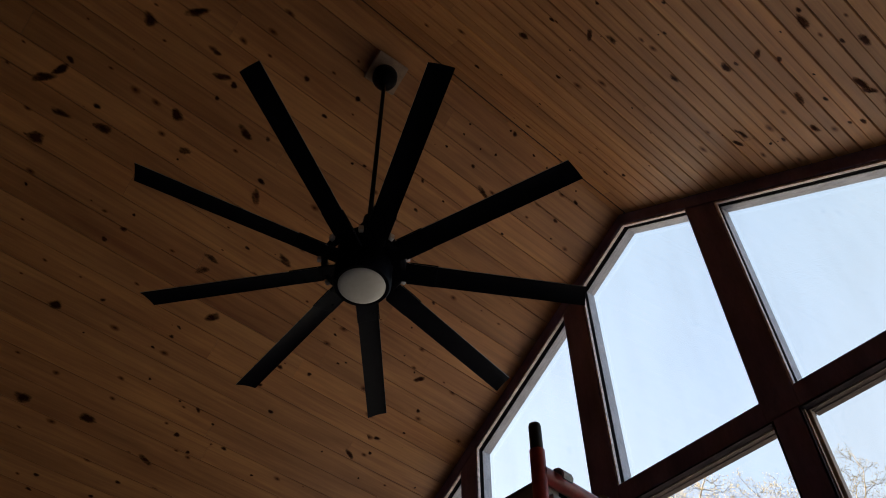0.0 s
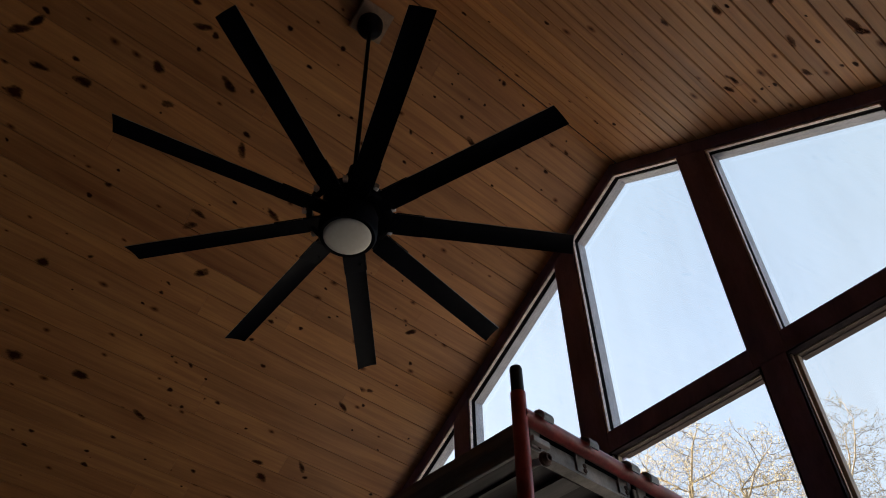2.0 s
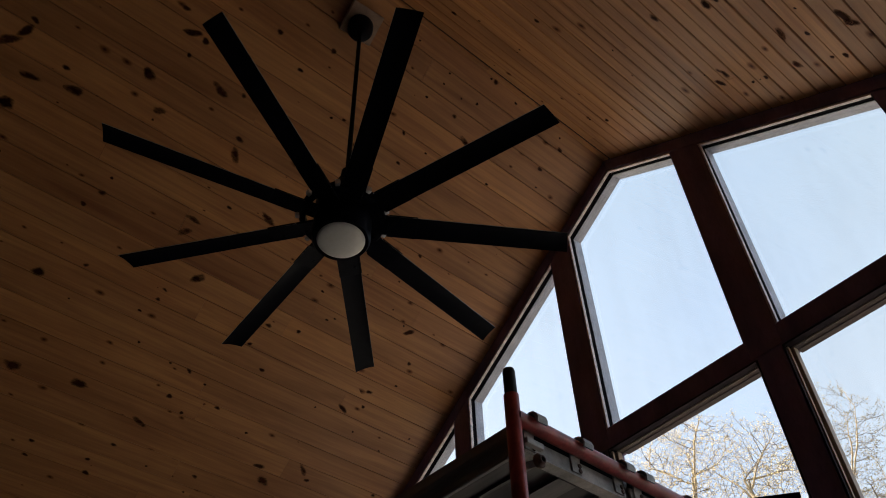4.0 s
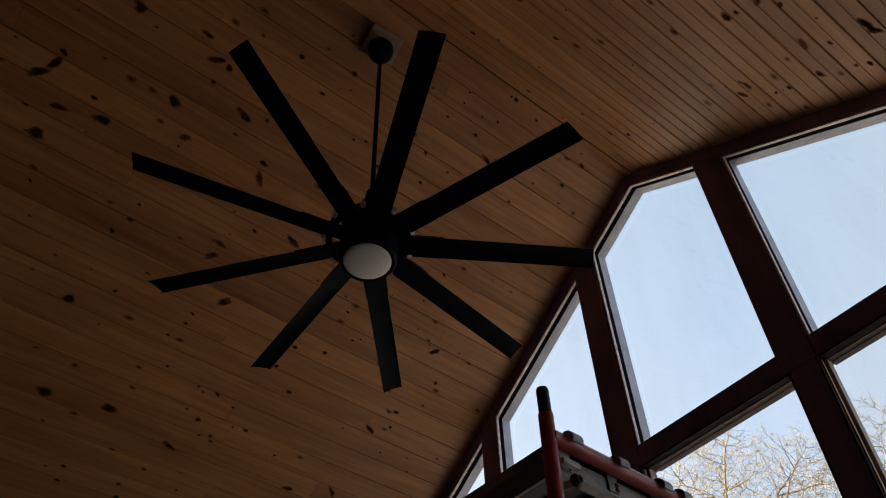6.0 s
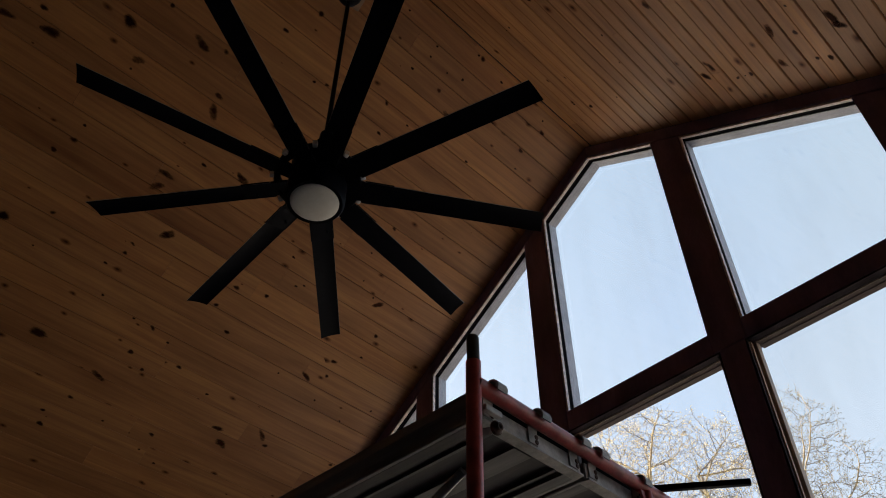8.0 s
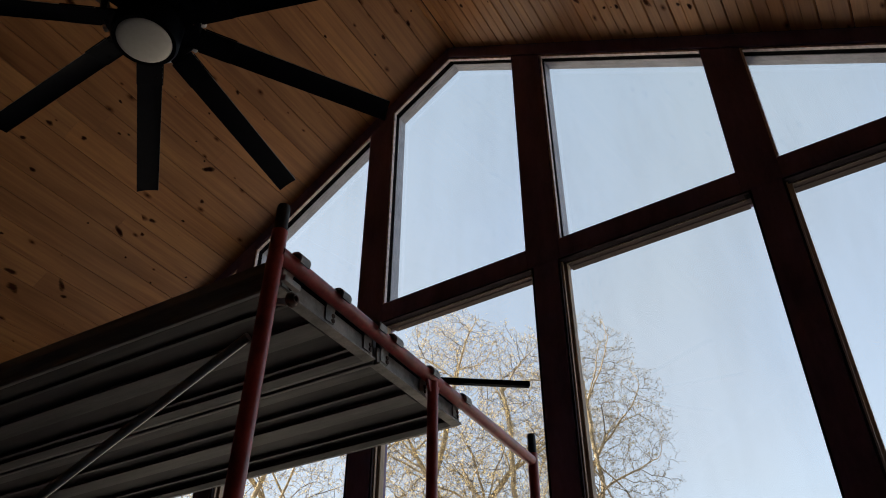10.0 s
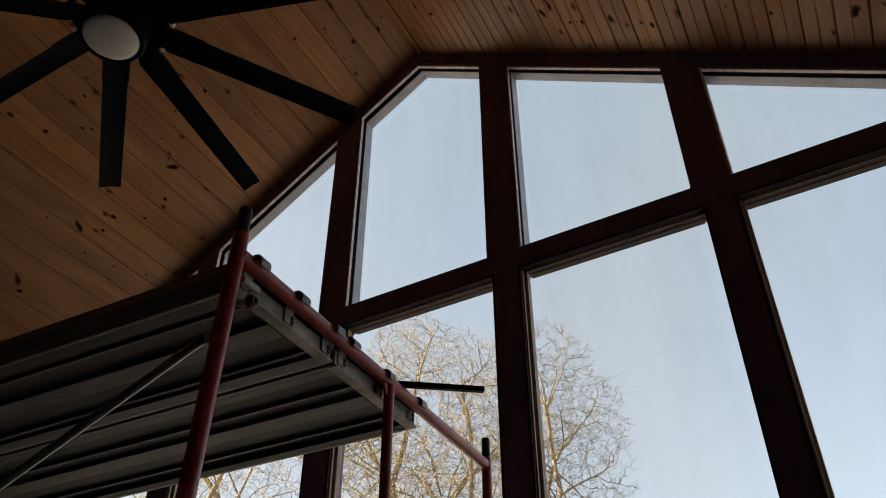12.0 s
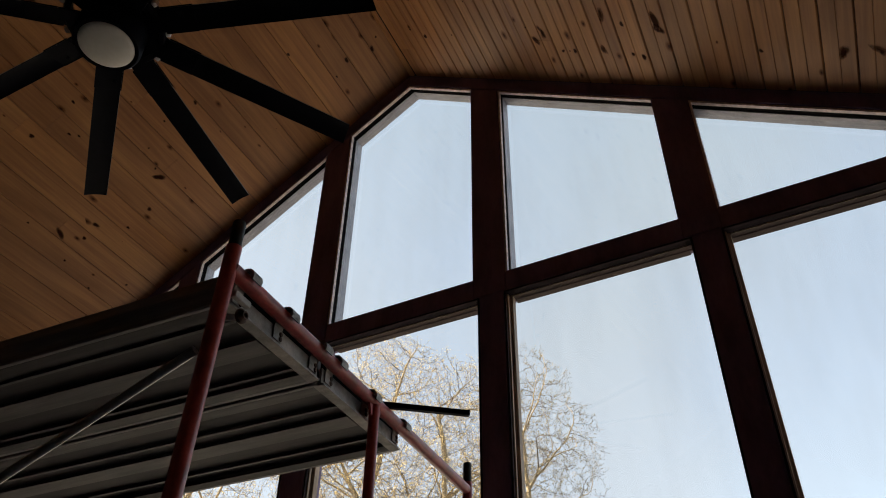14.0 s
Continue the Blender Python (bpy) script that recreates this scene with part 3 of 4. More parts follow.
for i in range(1, len(MULLIONS)):
    a, b = MULLIONS[i - 1][1], MULLIONS[i][0]
    ga, gb = glass_line(a), glass_line(b)
    tri = [(a, TRANSOM_TOP), (b, TRANSOM_TOP)]
    if gb > TRANSOM_TOP + 0.05:
        tri.append((b, gb))
    if a < XP < b:
        tri.append((XP, ZP))
    if ga > TRANSOM_TOP + 0.05:
        tri.append((a, ga))
    if len(tri) > 3 or max(ga, gb) > TRANSOM_TOP + 0.2:
        if len(tri) == 3 and gb > ga:
            tri[0] = (XP - (ZP - TRANSOM_TOP) / PITCH[-1], TRANSOM_TOP)
        elif len(tri) == 3:
            tri[1] = (XP + (ZP - TRANSOM_TOP) / PITCH[1], TRANSOM_TOP)
        glazing(tri, True)
    low = min(TRANSOM_LOW, ga, gb)
    a, b = LOWER[i - 1][1], LOWER[i][0]
    glazing([(a, SILL + 0.14), (b, SILL + 0.14), (b, low), (a, low)], False)
# the unseen wall below the window and at its two ends
setting("wall_north", bm_box((X1 - X0 + 0.3, 0.2, SILL), ((X0 + X1) / 2, FACE + 0.1, SILL / 2)), M_WALL, "unseen plain low wall below the gable window", "wall")
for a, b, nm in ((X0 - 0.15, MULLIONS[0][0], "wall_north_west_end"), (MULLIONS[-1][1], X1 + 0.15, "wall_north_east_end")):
    setting(nm, bm_prism([(a, SILL), (b, SILL), (b, glass_line(b) - 0.003), (a, glass_line(a) - 0.003)], FACE + 0.002, FACE + 0.2), M_WALL, "unseen plain wall at the end of the gable window", "wall")


# ---- ceiling fan ----
def ceiling_fan():
    cx, cy, cz = -2.067, 1.105, 4.055
    mount = Vector((-2.136, 1.127, 5.988))
    fan = tagged(empty("ceiling_fan", pose(cx, cy, cz)), "large matt black nine-blade ceiling fan with an unlit round lens", "ceiling fan")
    lean = pose(0, 0, 0, -1.5, -2.9, 0)

    def put(ob, m):
        ob.matrix_basis = m
        return ob

    blade_bm = bmesh.new()
    n0, n1, w, th = 0.200, 1.043, 0.051, 0.004
    rows = []
    for i in range(13):
        r = n0 + (n1 - n0) * i / 12
        twist = radians(-15 + 5 * i / 12)
        ring = []
        for k in range(7):
            u = -1 + k / 3
            h = 0.006 * (1 - u * u)
            skew = 0.010 * u if i == 12 else 0
            ring.append((r + skew, u * w * math.cos(twist), u * w * math.sin(twist) + h))
        rows.append([[blade_bm.verts.new((x, y, z + dz)) for x, y, z in ring] for dz in (0, th)])
    for (a0, a1), (b0, b1) in zip(rows, rows[1:]):
        for k in range(6):
            blade_bm.faces.new((a0[k], a0[k + 1], b0[k + 1], b0[k]))
            blade_bm.faces.new((a1[k], b1[k], b1[k + 1], a1[k + 1]))
        # both long edges get the painted rim highlight
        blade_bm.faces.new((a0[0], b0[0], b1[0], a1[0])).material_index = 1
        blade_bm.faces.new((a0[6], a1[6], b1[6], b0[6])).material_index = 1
    for r0, r1 in (rows[0], rows[-1]):
        for k in range(6):
            blade_bm.faces.new((r0[k], r0[k + 1], r1[k + 1], r1[k]))
    first = part("blade", blade_bm, M_BLACK, fan, "long straight black blade", smooth=True)
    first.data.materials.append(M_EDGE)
    arm_bm = bm_box((0.21, 0.096, 0.010), (0.225, 0, 0.008), (-15, 0, 0), 0.003)
    bm_box((0.13, 0.109, 0.006), (0.270, 0, 0.004), (-15, 0, 0), 0.002, arm_bm)
    for dy in (-0.024, 0.024):
        bm_lathe([(0.007, -0.004), (0.007, 0.0), (0.004, 0.0)], 10, (0.285, dy, 0.006), arm_bm)
    arm = part("blade_bracket", arm_bm, M_BLACK, fan)
    for k in range(9):
        m = lean @ pose(0, 0, 0, 0, 0, -57.3 + 40 * k)
        if k:
            b, a = new("blade", first.data), new("blade_bracket", arm.data)
            b.parent = a.parent = fan
            b["label"] = first["label"]
        else:
            b, a = first, arm
        put(b, m)
        put(a, m)
    put(part("motor_housing", bm_lathe([(0.02, 0.30), (0.045, 0.30), (0.05, 0.200), (0.070, 0.190), (0.120, 0.150), (0.132, 0.138), (0.132, 0.072), (0.126, 0.060), (0.02, 0.060)], 48), M_BLACK, fan, smooth=True), lean)
    put(part("hub_ring", bm_lathe([(0.168, 0.050), (0.188, 0.050), (0.196, 0.042), (0.196, 0.016), (0.188, 0.006), (0.168, 0.006), (0.168, 0.050)], 56, closed=True), M_BLACK, fan, smooth=True), lean)
    for k in range(9):
        clip = part("hub_clip", bm_box((0.020, 0.022, 0.030), (0.203, 0, 0.026), bevel=0.004), M_STEEL, fan, "small bright steel clip")
        put(clip, lean @ pose(0, 0, 0, 0, 0, -57.3 + 40 * k + 20))
    kit = put(part("light_kit", bm_lathe([(0.09, 0.006), (0.130, 0.004), (0.130, -0.110), (0.121, -0.125), (0.107, -0.125), (0.107, -0.105), (0.02, -0.105)], 56), M_BLACK, fan, smooth=True), lean)
    lens = [(0.106, -0.113)] + [(0.106 * math.cos(a), -0.122 - 0.018 * math.sin(a)) for a in (0.0, 0.25, 0.5, 0.8, 1.1, 1.35, 1.5)]
    part("lens", bm_lathe(lens, 56), M_OPAL, kit, "round opal light lens, unlit", smooth=True)
    top = mount - Vector((cx, cy, cz))
    part("downrod", bm_tube([(0, 0, 0.28), top - Vector((0, 0, 0.10))], 0.0125, 20), M_BLACK, fan, smooth=True)
    part("rod_collar", bm_lathe([(0.014, 0.36), (0.030, 0.355), (0.034, 0.30), (0.034, 0.27), (0.014, 0.27)], 28), M_BLACK, fan, smooth=True)
    cap = [(0.018, -0.165), (0.032, -0.160), (0.064, -0.130), (0.079, -0.095), (0.081, -0.045), (0.075, -0.030), (0.02, -0.030)]
    part("canopy", bm_lathe(cap, 40, top), M_BLACK, fan, smooth=True)
    block = part("mounting_block", bm_box((0.20, 0.22, 0.045), (0, 0, -0.024), bevel=0.006), M_BLOCK, fan, "pale square mounting block")
    block.matrix_basis = Matrix.Translation(top) @ pose(0, 0, 0, 0, -math.degrees(math.atan(PITCH[-1])), 0)
    return fan


ceiling_fan()

# ---- scaffold ----
# local axes: x runs along the planks away from the near frame, y along the frame's top tube towards the window
SCAFFOLD = Matrix.Translation((-1.1265, 1.155, 0)) @ Matrix(((-0.9934, -0.1147, 0, 0), (-0.1147, 0.9934, 0, 0), (0, 0, 1, 0), (0, 0, 0, 1)))
TUBE_Z, FRAME_W, BAY = 2.556, 1.522, 2.13
DIP = 2.8                                  # degrees by which the planks fall towards the far frame
DROP = (BAY - 0.04) * math.tan(radians(DIP)) - 0.012


def tube_height(y):
    """The frames' top tubes rise a little towards the near posts."""
    return TUBE_Z + 0.028 * (1 - y / FRAME_W)


def scaffold_frame(parent, x, drop=0.0):
    r = 0.0212
    for y, top in ((0.0, TUBE_Z + 0.088 - drop), (FRAME_W, TUBE_Z + 0.030 - drop)):
        lean = 0.045 if x == 0 and y == 0 else 0.0
        off = 0.015 if x == 0 and y == 0 else 0.0
        post = part("post", bm_tube([(x + lean + off, y, 0.06), (x + off, y, top)], r - 0.002, 24), M_RED, parent, "upright tube in worn red paint", smooth=True)
        part("coupling_pin", bm_lathe([(0.008, 0.080), (0.0145, 0.077), (0.0163, 0.070), (0.0163, 0.0), (0.01, 0.0)], 20, (x + off, y, top)), M_RUBBER, post, "black coupling pin", smooth=True)
        part("foot_plate", bm_box((0.12, 0.12, 0.012), (x + lean, y, 0.006), bevel=0.002), M_GALV, parent)
        part("foot_screw", bm_tube([(x + lean, y, 0.012), (x + lean, y, 0.07)], 0.016, 14), M_GALV, parent)
    part("top_tube", bm_tube([(x + (0.013 if x == 0 else 0.0), 0.004, tube_height(0) - drop), (x, FRAME_W - 0.018, TUBE_Z - drop)], r - 0.0017, 24), M_RED, parent, "horizontal tube in worn red paint", smooth=True)
    part("inner_post", bm_tube([(x, 0.735, 1.45), (x, 0.735, tube_height(0.735) - 0.016 - drop)], 0.0165, 20), M_RED, parent, smooth=True)
    part("gusset", bm_prism([(0.710, TUBE_Z - 0.038), (0.760, TUBE_Z - 0.038), (0.772, TUBE_Z - 0.005), (0.698, TUBE_Z - 0.005)], -0.004, 0.004), M_RED, parent).matrix_basis = pose(x, 0, -drop, 0, 0, 90)
    for z in (0.45, 1.45):
        part("cross_tube", bm_tube([(x, 0.018, z), (x, FRAME_W - 0.018, z)], 0.0165, 20), M_RED, parent, smooth=True)
    for y in (0.0, FRAME_W):
        for z in (2.355, 1.315):
            if x == 0 and y == 0 and z > 2:
                continue
            s = 1 if y == 0 else -1
            part("brace_lock", bm_lathe([(0.004, 0.052), (0.010, 0.050), (0.010, 0.036), (0.005, 0.034), (0.005, 0.0)], 12), M_RED, parent).matrix_basis = pose(x, y, z, 90 * s, 0, 0)


scaffold = tagged(empty("scaffold", SCAFFOLD), "steel frame scaffold in worn red paint with a galvanised brace", "scaffold")
scaffold_frame(scaffold, 0.0)
scaffold_frame(scaffold, BAY, DROP)
part("cross_brace", bm_tube([(0.024, -0.034, 2.346), (0.06, -0.034, 2.329), (BAY - 0.06, -0.034, 1.345), (BAY, -0.034, 1.317)], 0.0105, 14), M_GALV, scaffold, "thin galvanised diagonal brace", smooth=True)
part("cross_brace", bm_tube([(0.0, FRAME_W + 0.034, 2.357), (BAY, FRAME_W + 0.034, 1.317)], 0.0125, 14), M_GALV, scaffold, "thin galvanised diagonal brace", smooth=True)
lock = part("snap_lock", bm_lathe([(0.007, 0.0), (0.015, 0.0), (0.018, 0.004), (0.018, 0.010), (0.013, 0.014), (0.010, 0.020), (0.007, 0.020), (0.007, 0.0)], 28, closed=True), M_RUST, scaffold, "round rusty snap lock with a hole", smooth=True)
part("lock_plate", bm_box((0.006, 0.052, 0.018), (0.010, 0.028, 2.462), (28, 0, 0), bevel=0.003), M_RUST, scaffold, "rusty flat catch")
lock.matrix_basis = pose(-0.004, 0.045, 2.470, 0, -90, 0)
part("lock_arm", bm_box((0.016, 0.060, 0.016), (0.004, 0.050, 2.522), bevel=0.003), M_BEAM, scaffold, "dull aluminium angle")


def scaffold_plank(y0, y1, ribs, name_label):
    """Aluminium plank with two side rails, ribs under the deck, an end beam with hooks at either end."""
    w, top, low = y1 - y0, TUBE_Z + 0.022, 2.494
    plank = tagged(empty("scaffold_plank", SCAFFOLD @ pose(0.04, y0, TUBE_Z + 0.012, 0, DIP, 0) @ pose(-0.04, 0, -TUBE_Z)), name_label, "scaffold plank", "planks of the scaffold")
    xs, xe = 0.040, BAY - 0.040
    part("deck", bm_box((xe - xs - 0.014, w - 0.022, 0.065), ((xs + xe) / 2, w / 2, top - 0.0355), bevel=0.001), M_DECK, plank, "weathered deck, recess shade in its colour")
    # added black strips that stand in for the shaded gap between beam and tube
    for x in (xs + 0.001, xe - 0.001):
        part("dark_gap_strip", bm_box((0.010, w - 0.030, 0.085), (x, w / 2, top - 0.004), bevel=0.002), M_GASKET_GAP, plank, "added black strip for the dark gap under the tube")
    for y, s in ((0.0, 1), (w, -1)):
        prof = [(0, low), (-s * 0.003, low + 0.004), (s * 0.001, low + 0.012), (s * 0.006, low + 0.016), (s * 0.006, top - 0.056), (-s * 0.002, top - 0.040),
                (-s * 0.005, top - 0.030), (-s * 0.003, top - 0.001), (s * 0.020, top - 0.001), (s * 0.020, top - 0.006), (s * 0.010, top - 0.006), (s * 0.010, low)]
        bm = bm_prism([(y + a, z) for a, z in prof], 0, xe - xs)
        bmesh.ops.transform(bm, matrix=Matrix(((0, 1, 0, xs), (1, 0, 0, 0), (0, 0, 1, 0), (0, 0, 0, 1))), verts=bm.verts)
        part("side_rail", bm, M_RAIL, plank)
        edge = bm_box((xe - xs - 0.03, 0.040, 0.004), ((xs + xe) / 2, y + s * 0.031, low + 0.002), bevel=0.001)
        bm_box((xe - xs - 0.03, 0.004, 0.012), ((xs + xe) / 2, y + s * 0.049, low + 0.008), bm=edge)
        # the two outer channels take the deck's shaded colour too
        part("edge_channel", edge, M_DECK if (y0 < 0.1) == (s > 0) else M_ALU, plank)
    for f in ribs:
        bm = bm_box((xe - xs - 0.05, 0.004, 0.012), ((xs + xe) / 2, w * f, top - 0.070))
        bm_box((xe - xs - 0.05, 0.010, 0.004), ((xs + xe) / 2, w * f, top - 0.077), bm=bm)
        part("rib", bm, M_ALU, plank)
    bm = bm_box((xe - xs - 0.05, 0.070, 0.005), ((xs + xe) / 2, w * 0.5, top - 0.078), bevel=0.001)
    for k in (-1, 1):
        bm_box((xe - xs - 0.05, 0.004, 0.030), ((xs + xe) / 2, w * 0.5 + k * 0.030, top - 0.058), bm=bm)
    part("centre_channel", bm, M_ALU, plank, "flat channel under the deck")
    for x, s in ((xs, 1), (xe, -1)):
        prof = [(-0.009, low - 0.001), (0.024, low - 0.001), (0.024, low + 0.003), (0.005, low + 0.003), (0.005, low + 0.048), (0.018, low + 0.048), (0.018, low + 0.052), (0, low + 0.052), (0, low + 0.006), (-0.009, low + 0.004)]
        beam = part("end_beam", bm_prism([(x + s * (a - 0.008), z) for a, z in prof], 0.004, w - 0.004), M_BEAM, plank, "dull aluminium end beam")
        for y in (0.035, w / 2, w - 0.035):
            hook, rings, zt = bmesh.new(), [], tube_height(y0 + y) - 0.014
            pts = [(-0.013, low + 0.014), (-0.013, zt - 0.022)] + [(-0.040 + 0.0205 * math.cos(radians(q)), zt + 0.0205 * math.sin(radians(q))) for q in range(0, 211, 30)]
            for k, (a, za) in enumerate(pts):
                (b0, z0), (b1, z1) = pts[max(0, k - 1)], pts[min(len(pts) - 1, k + 1)]
                ln = math.hypot(b1 - b0, z1 - z0)
                nx, nz = (z1 - z0) / ln * 0.005, -(b1 - b0) / ln * 0.005
                rings.append([hook.verts.new((x + s * (a + fx * nx), y + dy, za + fx * nz)) for fx, dy in ((0, -0.018), (0, 0.018), (1, 0.018), (1, -0.018))])
            for r0, r1 in zip(rings, rings[1:]):
                for k in range(4):
                    hook.faces.new((r0[k], r0[(k + 1) % 4], r1[(k + 1) % 4], r1[k]))
            hook.faces.new(rings[0])
            hook.faces.new(rings[-1])
            strap = part("hook", hook, M_BEAM, plank, "bent flat hook over the tube")
            for z in (low + 0.022, low + 0.036):
                rivet = part("rivet", bm_lathe([(0.007, 0.0), (0.006, 0.003), (0.002, 0.004)], 10), M_RUST, strap)
                rivet.matrix_basis = pose(x - s * 0.013, y + 0.012, z, 0, -90 * s, 0)
    return plank


scaffold_plank(0.028, 0.449, (0.20, 0.82), "weathered aluminium scaffold plank hooked over the red tube")
scaffold_plank(0.466, 0.968, (0.30, 0.78), "weathered aluminium scaffold plank hooked over the red tube, beside the first")

bar = tagged(part("black_bar", bm_box((1.05, 0.022, 0.017), bevel=0.003), M_BLACK), "slim matt black bar lying on the scaffold planks", "bar")
tip, inner = Vector((-1.020, 2.145, 2.597)), Vector((-1.236, 1.962, 2.597))
way = (inner - tip).normalized()
bar.matrix_basis = Matrix.Translation(tip + way * 0.525) @ pose(0, 0, 0, 0, 0, math.degrees(math.atan2(way.y, way.x)))
far_bar = tagged(part("black_bar", bm_box((0.475, 0.029, 0.029), bevel=0.003), M_BLACK), "short matt black bar across the planks' edge", "bar")
far_bar.matrix_basis = Matrix.Translation((-2.536, 0.910, 2.538)) @ pose(0, 0, 0, 0, 0, 37.0)

# ---- outside ----
ground_bm = bmesh.new()
bmesh.ops.create_grid(ground_bm, x_segments=40, y_segments=40, size=900)
for v in ground_bm.verts:
    v.co.z = -0.25
setting("ground", ground_bm, M_GROUND, "pale dry spring grass round the house", "ground")


def bare_tree(at, lobes, seed, bud, label, stems, points=3000, buds=1.5, swell=1.0):
    """A bare tree in bud, grown towards points scattered in the lobes of its crown.
    lobes: (to the right, away, up, radius); stems: (to the right, away) leans of its trunks."""
    rng, dice = random.Random(seed), np.random.default_rng(seed)
    turn = math.atan2(at[0], at[1])
    tree = tagged(empty("tree", pose(*at, 0, 0, -math.degrees(turn))), label, "tree", "trees outside")
    # scattered points, thicker towards the skin of each lobe
    share = np.array([l[3] ** 1.3 for l in lobes])
    pick = dice.choice(len(lobes), points, p=share / share.sum())
    way = dice.normal(size=(points, 3))
    way /= np.linalg.norm(way, axis=1)[:, None]
    goal = np.array(lobes)[pick, :3] + way * (np.array(lobes)[pick, 3] * dice.random(points) ** 0.42)[:, None]
    step, reach, done = 0.085, 1.1, 0.115
    place, parent = [], []

    def limb(p, to, last, wob):
        """A wandering line of pieces from p to a place; gives the last piece."""
        d = (to - p).normalized()
        for _ in range(200):
            if (to - p).length < 0.15:
                break
            d = (d * 0.8 + (to - p).normalized() * 0.4 + Vector((rng.gauss(0, wob), rng.gauss(0, wob), rng.gauss(0, wob)))).normalized()
            p = p + d * 0.14
            place.append(tuple(p))
            parent.append(last)
            last = len(place) - 1
        return last

    low = min(l[2] for l in lobes)
    for n, (sx, sy) in enumerate(stems):
        place.append((sx * 0.5, sy * 0.5, -0.05))
        parent.append(-1)
        root = len(place) - 1
        fork = limb(Vector(place[root]), Vector((sx * 2.2, sy * 2.2, low - 0.9)), root, 0.07)
        for x, y, z, r in lobes[n::len(stems)]:
            c = Vector((x, y, z))
            heart = limb(Vector(place[fork]), c - Vector((x * 0.2, y * 0.2, r * 0.35)), fork, 0.075)
            for _ in range(5):
                a, k = rng.random() * math.tau, rng.uniform(0.5, 0.8)
                rise = rng.uniform(-0.35, 0.9)
                begin = heart - rng.randrange(0, 5)
                limb(Vector(place[begin]), c + Vector((math.cos(a), math.sin(a), rise)).normalized() * r * k, begin, 0.11)
    best, owner = np.full(points, 1e9), np.zeros(points, int)
    alive, fresh = np.ones(points, bool), list(range(len(place)))
    for turn_no in range(40):
        pos = np.array(place)
        for k in fresh:
            dist = ((goal - pos[k]) ** 2).sum(1)
            near = dist < best
            best[near], owner[near] = dist[near], k
        alive &= best > done * done
        live = np.nonzero(alive & (best < reach * reach))[0]
        if len(live) == 0:
            break
        pull = np.zeros((len(place), 3))
        dirs = goal[live] - pos[owner[live]]
        np.add.at(pull, owner[live], dirs / np.linalg.norm(dirs, axis=1)[:, None])
        fresh = []
        for k in np.unique(owner[live]):
            v = Vector(pull[k])
            if v.length < 1e-3:
                continue
            old = (Vector(place[k]) - Vector(place[parent[k]])).normalized() if parent[k] >= 0 else Vector((0, 0, 1))
            v = (v.normalized() + old * 0.25 + Vector((rng.gauss(0, 0.17), rng.gauss(0, 0.17), rng.gauss(0.03, 0.16)))).normalized()
            place.append(tuple(Vector(place[k]) + v * step))
            parent.append(int(k))
            fresh.append(len(place) - 1)
    # thickness by the load that each piece carries
    count = len(place)
    load, kids = [0.0] * count, [[] for _ in range(count)]
    for k in range(count - 1, -1, -1):
        if load[k] == 0:
            load[k] = 0.0025 ** 1.95
        if parent[k] >= 0:
            load[parent[k]] += load[k]
            kids[parent[k]].append(k)
    rad = [v ** (1 / 1.95) for v in load]
    wood, twig, tips = ([], []), ([], []), []

    def tube(store, pts, radii, sides):
        verts, faces = store
        b = len(verts)
        for i, p in enumerate(pts):
            d = (pts[min(i + 1, len(pts) - 1)] - pts[max(i - 1, 0)]).normalized()
            a = d.orthogonal().normalized()
            c = d.cross(a)
            verts.extend(p + (a * math.cos(k * math.tau / sides) + c * math.sin(k * math.tau / sides)) * radii[i] for k in range(sides))
        for i in range(len(pts) - 1):
            for k in range(sides):
                j = (k + 1) % sides
                faces.append((b + i * sides + k, b + i * sides + j, b + (i + 1) * sides + j, b + (i + 1) * sides + k))

    # chains from fork to fork, following the thickest piece
    starts = [k for k in range(count) if parent[k] < 0]
    while starts:
        k = starts.pop()
        chain = [parent[k], k] if parent[k] >= 0 else [k]
        while kids[k]:
            heavy = max(kids[k], key=lambda q: load[q])
            starts.extend(q for q in kids[k] if q != heavy)
            k = heavy
            chain.append(k)
        pts = [Vector(place[q]) for q in chain]
        radii = [rad[q] for q in chain]
        radii[0] = min(radii[0], radii[min(1, len(radii) - 1)] * 1.25)
        thick = max(radii)
        if len(pts) > 1:
            tube(wood if thick > 0.022 else twig, pts, radii, 8 if thick > 0.05 else 5 if thick > 0.022 else 3)
    # short side twigs with buds at their ends
    for k in range(count):
        if rad[k] > 0.013 or parent[k] < 0:
            continue
        p = Vector(place[k])
        d = (p - Vector(place[parent[k]])).normalized()
        if not kids[k]:
            tips.append(p)
        if rng.random() < 0.95:
            d = (d * 0.7 + Vector((rng.gauss(0, 0.6), rng.gauss(0, 0.6), rng.gauss(0.15, 0.5)))).normalized()
            pts = [p]
            for _ in range(3):
                d = (d + Vector((rng.gauss(0, 0.3), rng.gauss(0, 0.3), rng.gauss(0.05, 0.3)))).normalized()
                pts.append(pts[-1] + d * rng.uniform(0.03, 0.075))
            tube(twig, pts, [0.0027, 0.0024, 0.0021, 0.0018], 3)
            tips.extend(pts[2:] if rng.random() < 0.5 else pts[3:])
    for nm, (verts, faces), mat in (("trunk", wood, M_BARK), ("twigs", twig, M_TWIG)):
        ob = new(nm, mesh_of(nm, verts, faces, mat, smooth=nm == "trunk"))
        ob.parent = tree
        if nm == "twigs":
            tagged(ob, kind="stuff")
    verts, faces = [], []
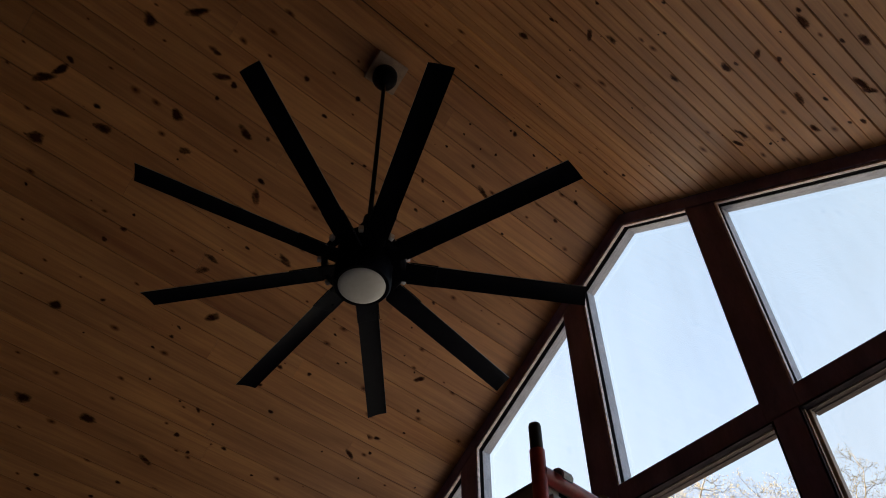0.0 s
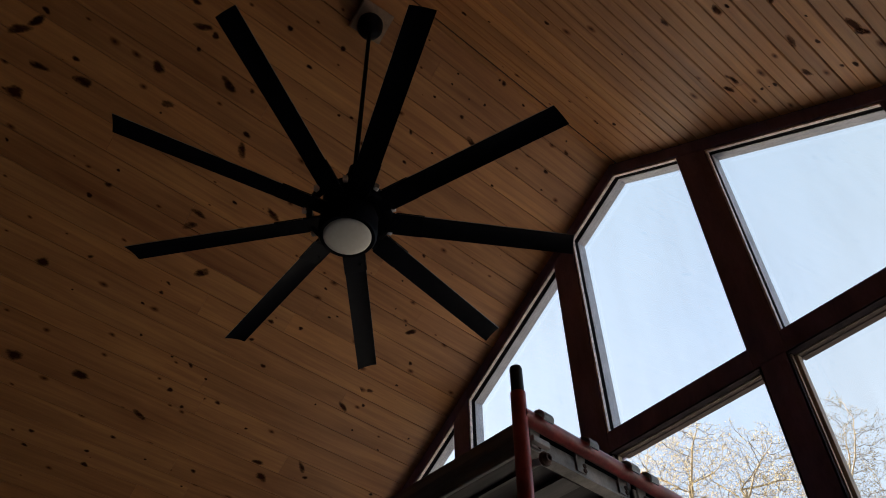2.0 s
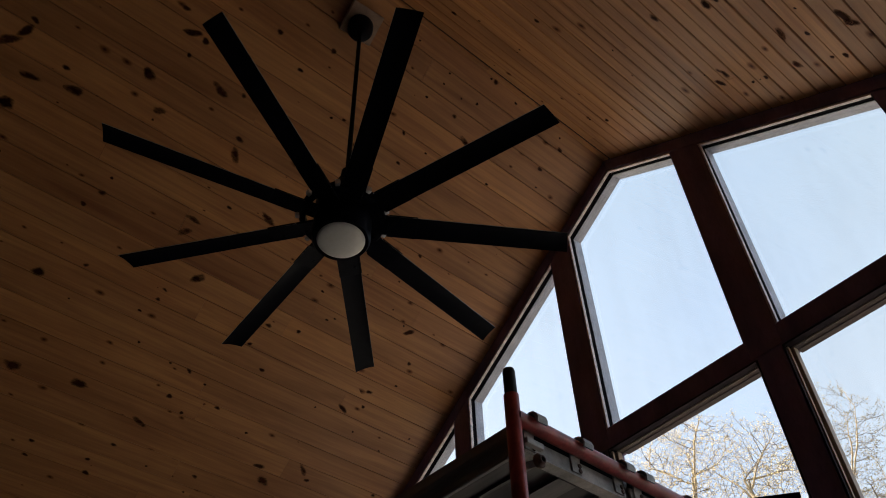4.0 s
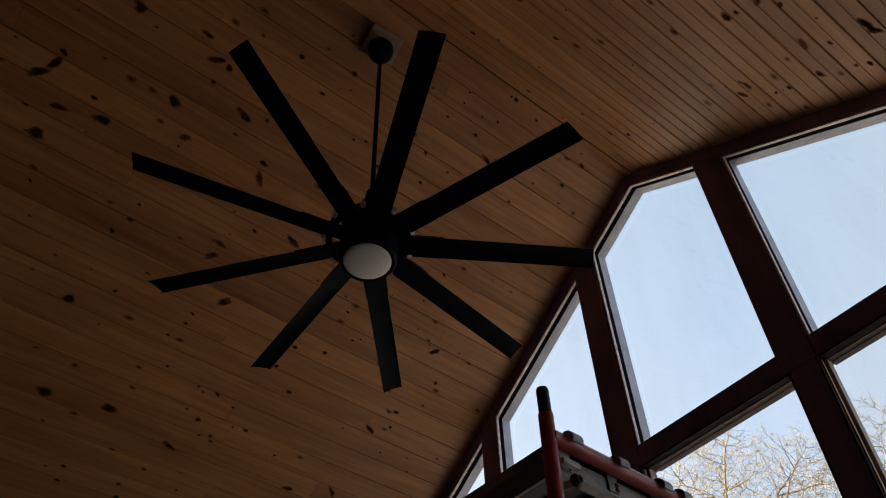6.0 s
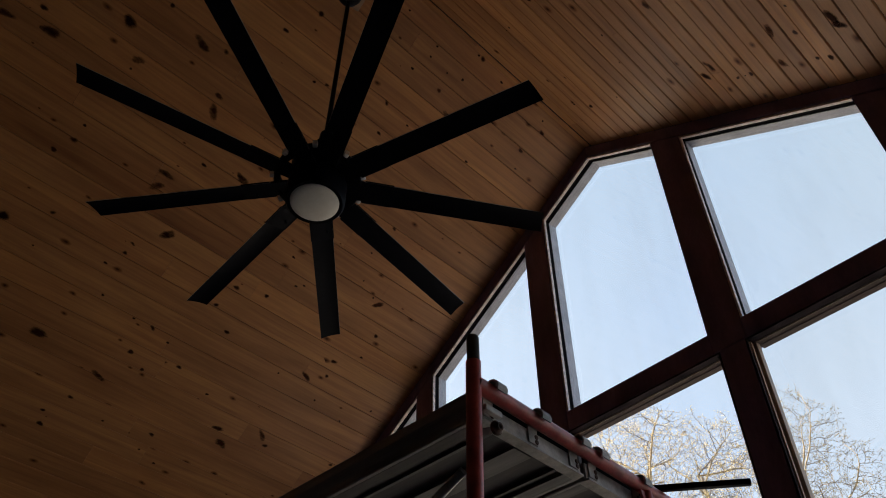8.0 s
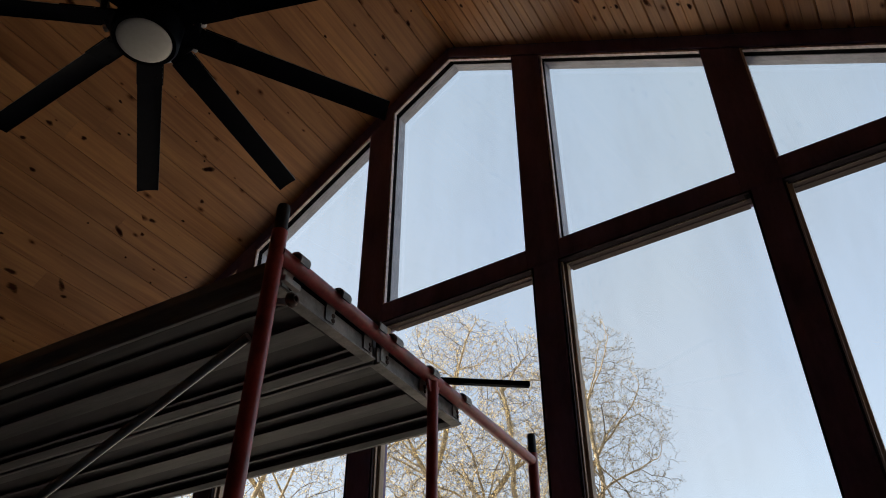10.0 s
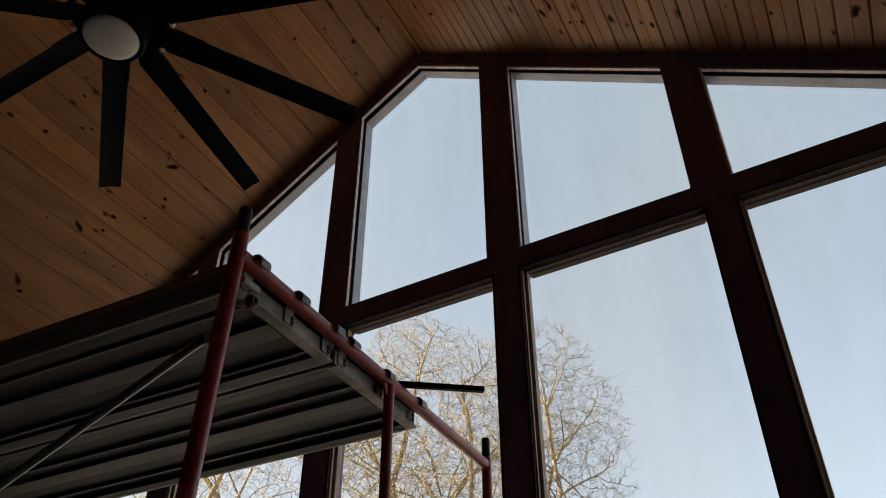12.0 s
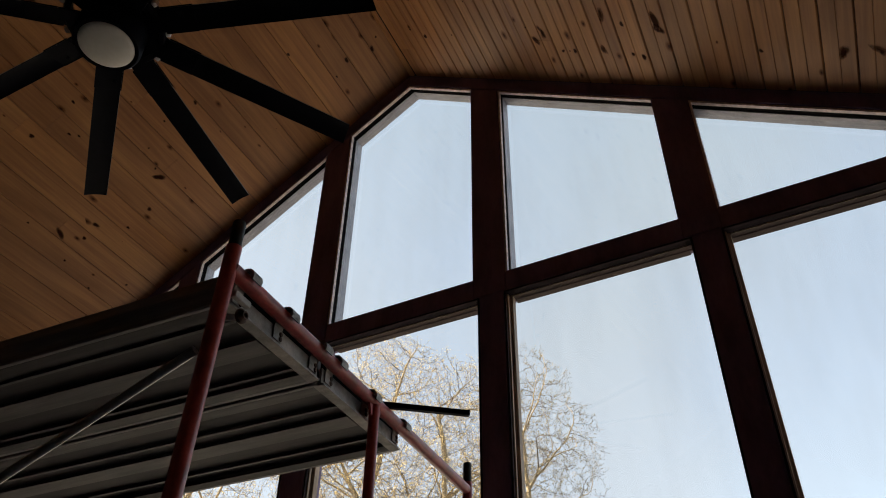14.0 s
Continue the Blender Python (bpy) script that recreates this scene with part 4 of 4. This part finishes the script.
    for q in tips:
        for _ in range(int(buds + rng.random())):
            c = q + Vector((rng.gauss(0, 0.014), rng.gauss(0, 0.014), rng.gauss(0, 0.014)))
            a = Vector((rng.gauss(0, 1), rng.gauss(0, 1), rng.gauss(0, 1))).normalized()
            e = a.orthogonal().normalized()
            f = a.cross(e)
            s, b = rng.uniform(0.006, 0.013) * swell, len(verts)
            verts.extend((c + a * s * 1.5, c + e * s * 0.7, c - e * s * 0.5 + f * s * 0.6, c - e * s * 0.5 - f * s * 0.6, c - a * s))
            faces.extend(((b, b + 1, b + 2), (b, b + 2, b + 3), (b, b + 3, b + 1), (b + 4, b + 2, b + 1), (b + 4, b + 3, b + 2), (b + 4, b + 1, b + 3)))
    crown = new("crown", mesh_of("crown", verts, faces, bud))
    crown.parent = tree
    tagged(crown, kind="stuff")
    return tree


def spot(azimuth, distance):
    return (math.sin(radians(azimuth)) * distance, math.cos(radians(azimuth)) * distance, -0.25)


bare_tree(spot(-32.6, 15.5), [(-0.25, 0.0, 9.75, 1.2), (1.05, 0.3, 9.5, 1.1), (-1.3, -0.2, 8.0, 1.5), (1.5, 0.2, 7.8, 1.5), (0.2, 0.6, 7.4, 1.9), (0.0, -0.5, 5.8, 2.2)],
          3, M_BUD, "bare tree with golden spring buds outside the window", ((-0.35, 0.2), (0.5, -0.2), (0.1, 0.5)), 10000, 2.2)
bare_tree(spot(-23.5, 17.5), [(0.25, 0.0, 10.35, 1.35), (0.75, 0.3, 9.2, 1.5), (-0.6, 0.2, 9.0, 1.5), (0.5, -0.4, 7.7, 1.7), (0.0, 0.3, 6.2, 2.1)],
          14, M_BUD_PALE, "slender bare tree with pale spring buds", ((0.15, 0.1), (-0.35, 0.2)), 4000, 1.0, 1.45)
bare_tree(spot(-46.0, 16.0), [(0.0, 0.0, 9.3, 1.5), (-1.6, 0.3, 8.3, 1.7), (1.7, 0.2, 8.2, 1.7), (0.0, -0.4, 7.2, 2.2), (-1.8, 0.2, 6.2, 2.0), (2.0, 0.2, 6.2, 2.0)],
          21, M_BUD, "bare tree with golden spring buds beyond the scaffold", ((-0.5, 0.1), (0.3, 0.3), (0.7, -0.3)), 4500, 2.2)
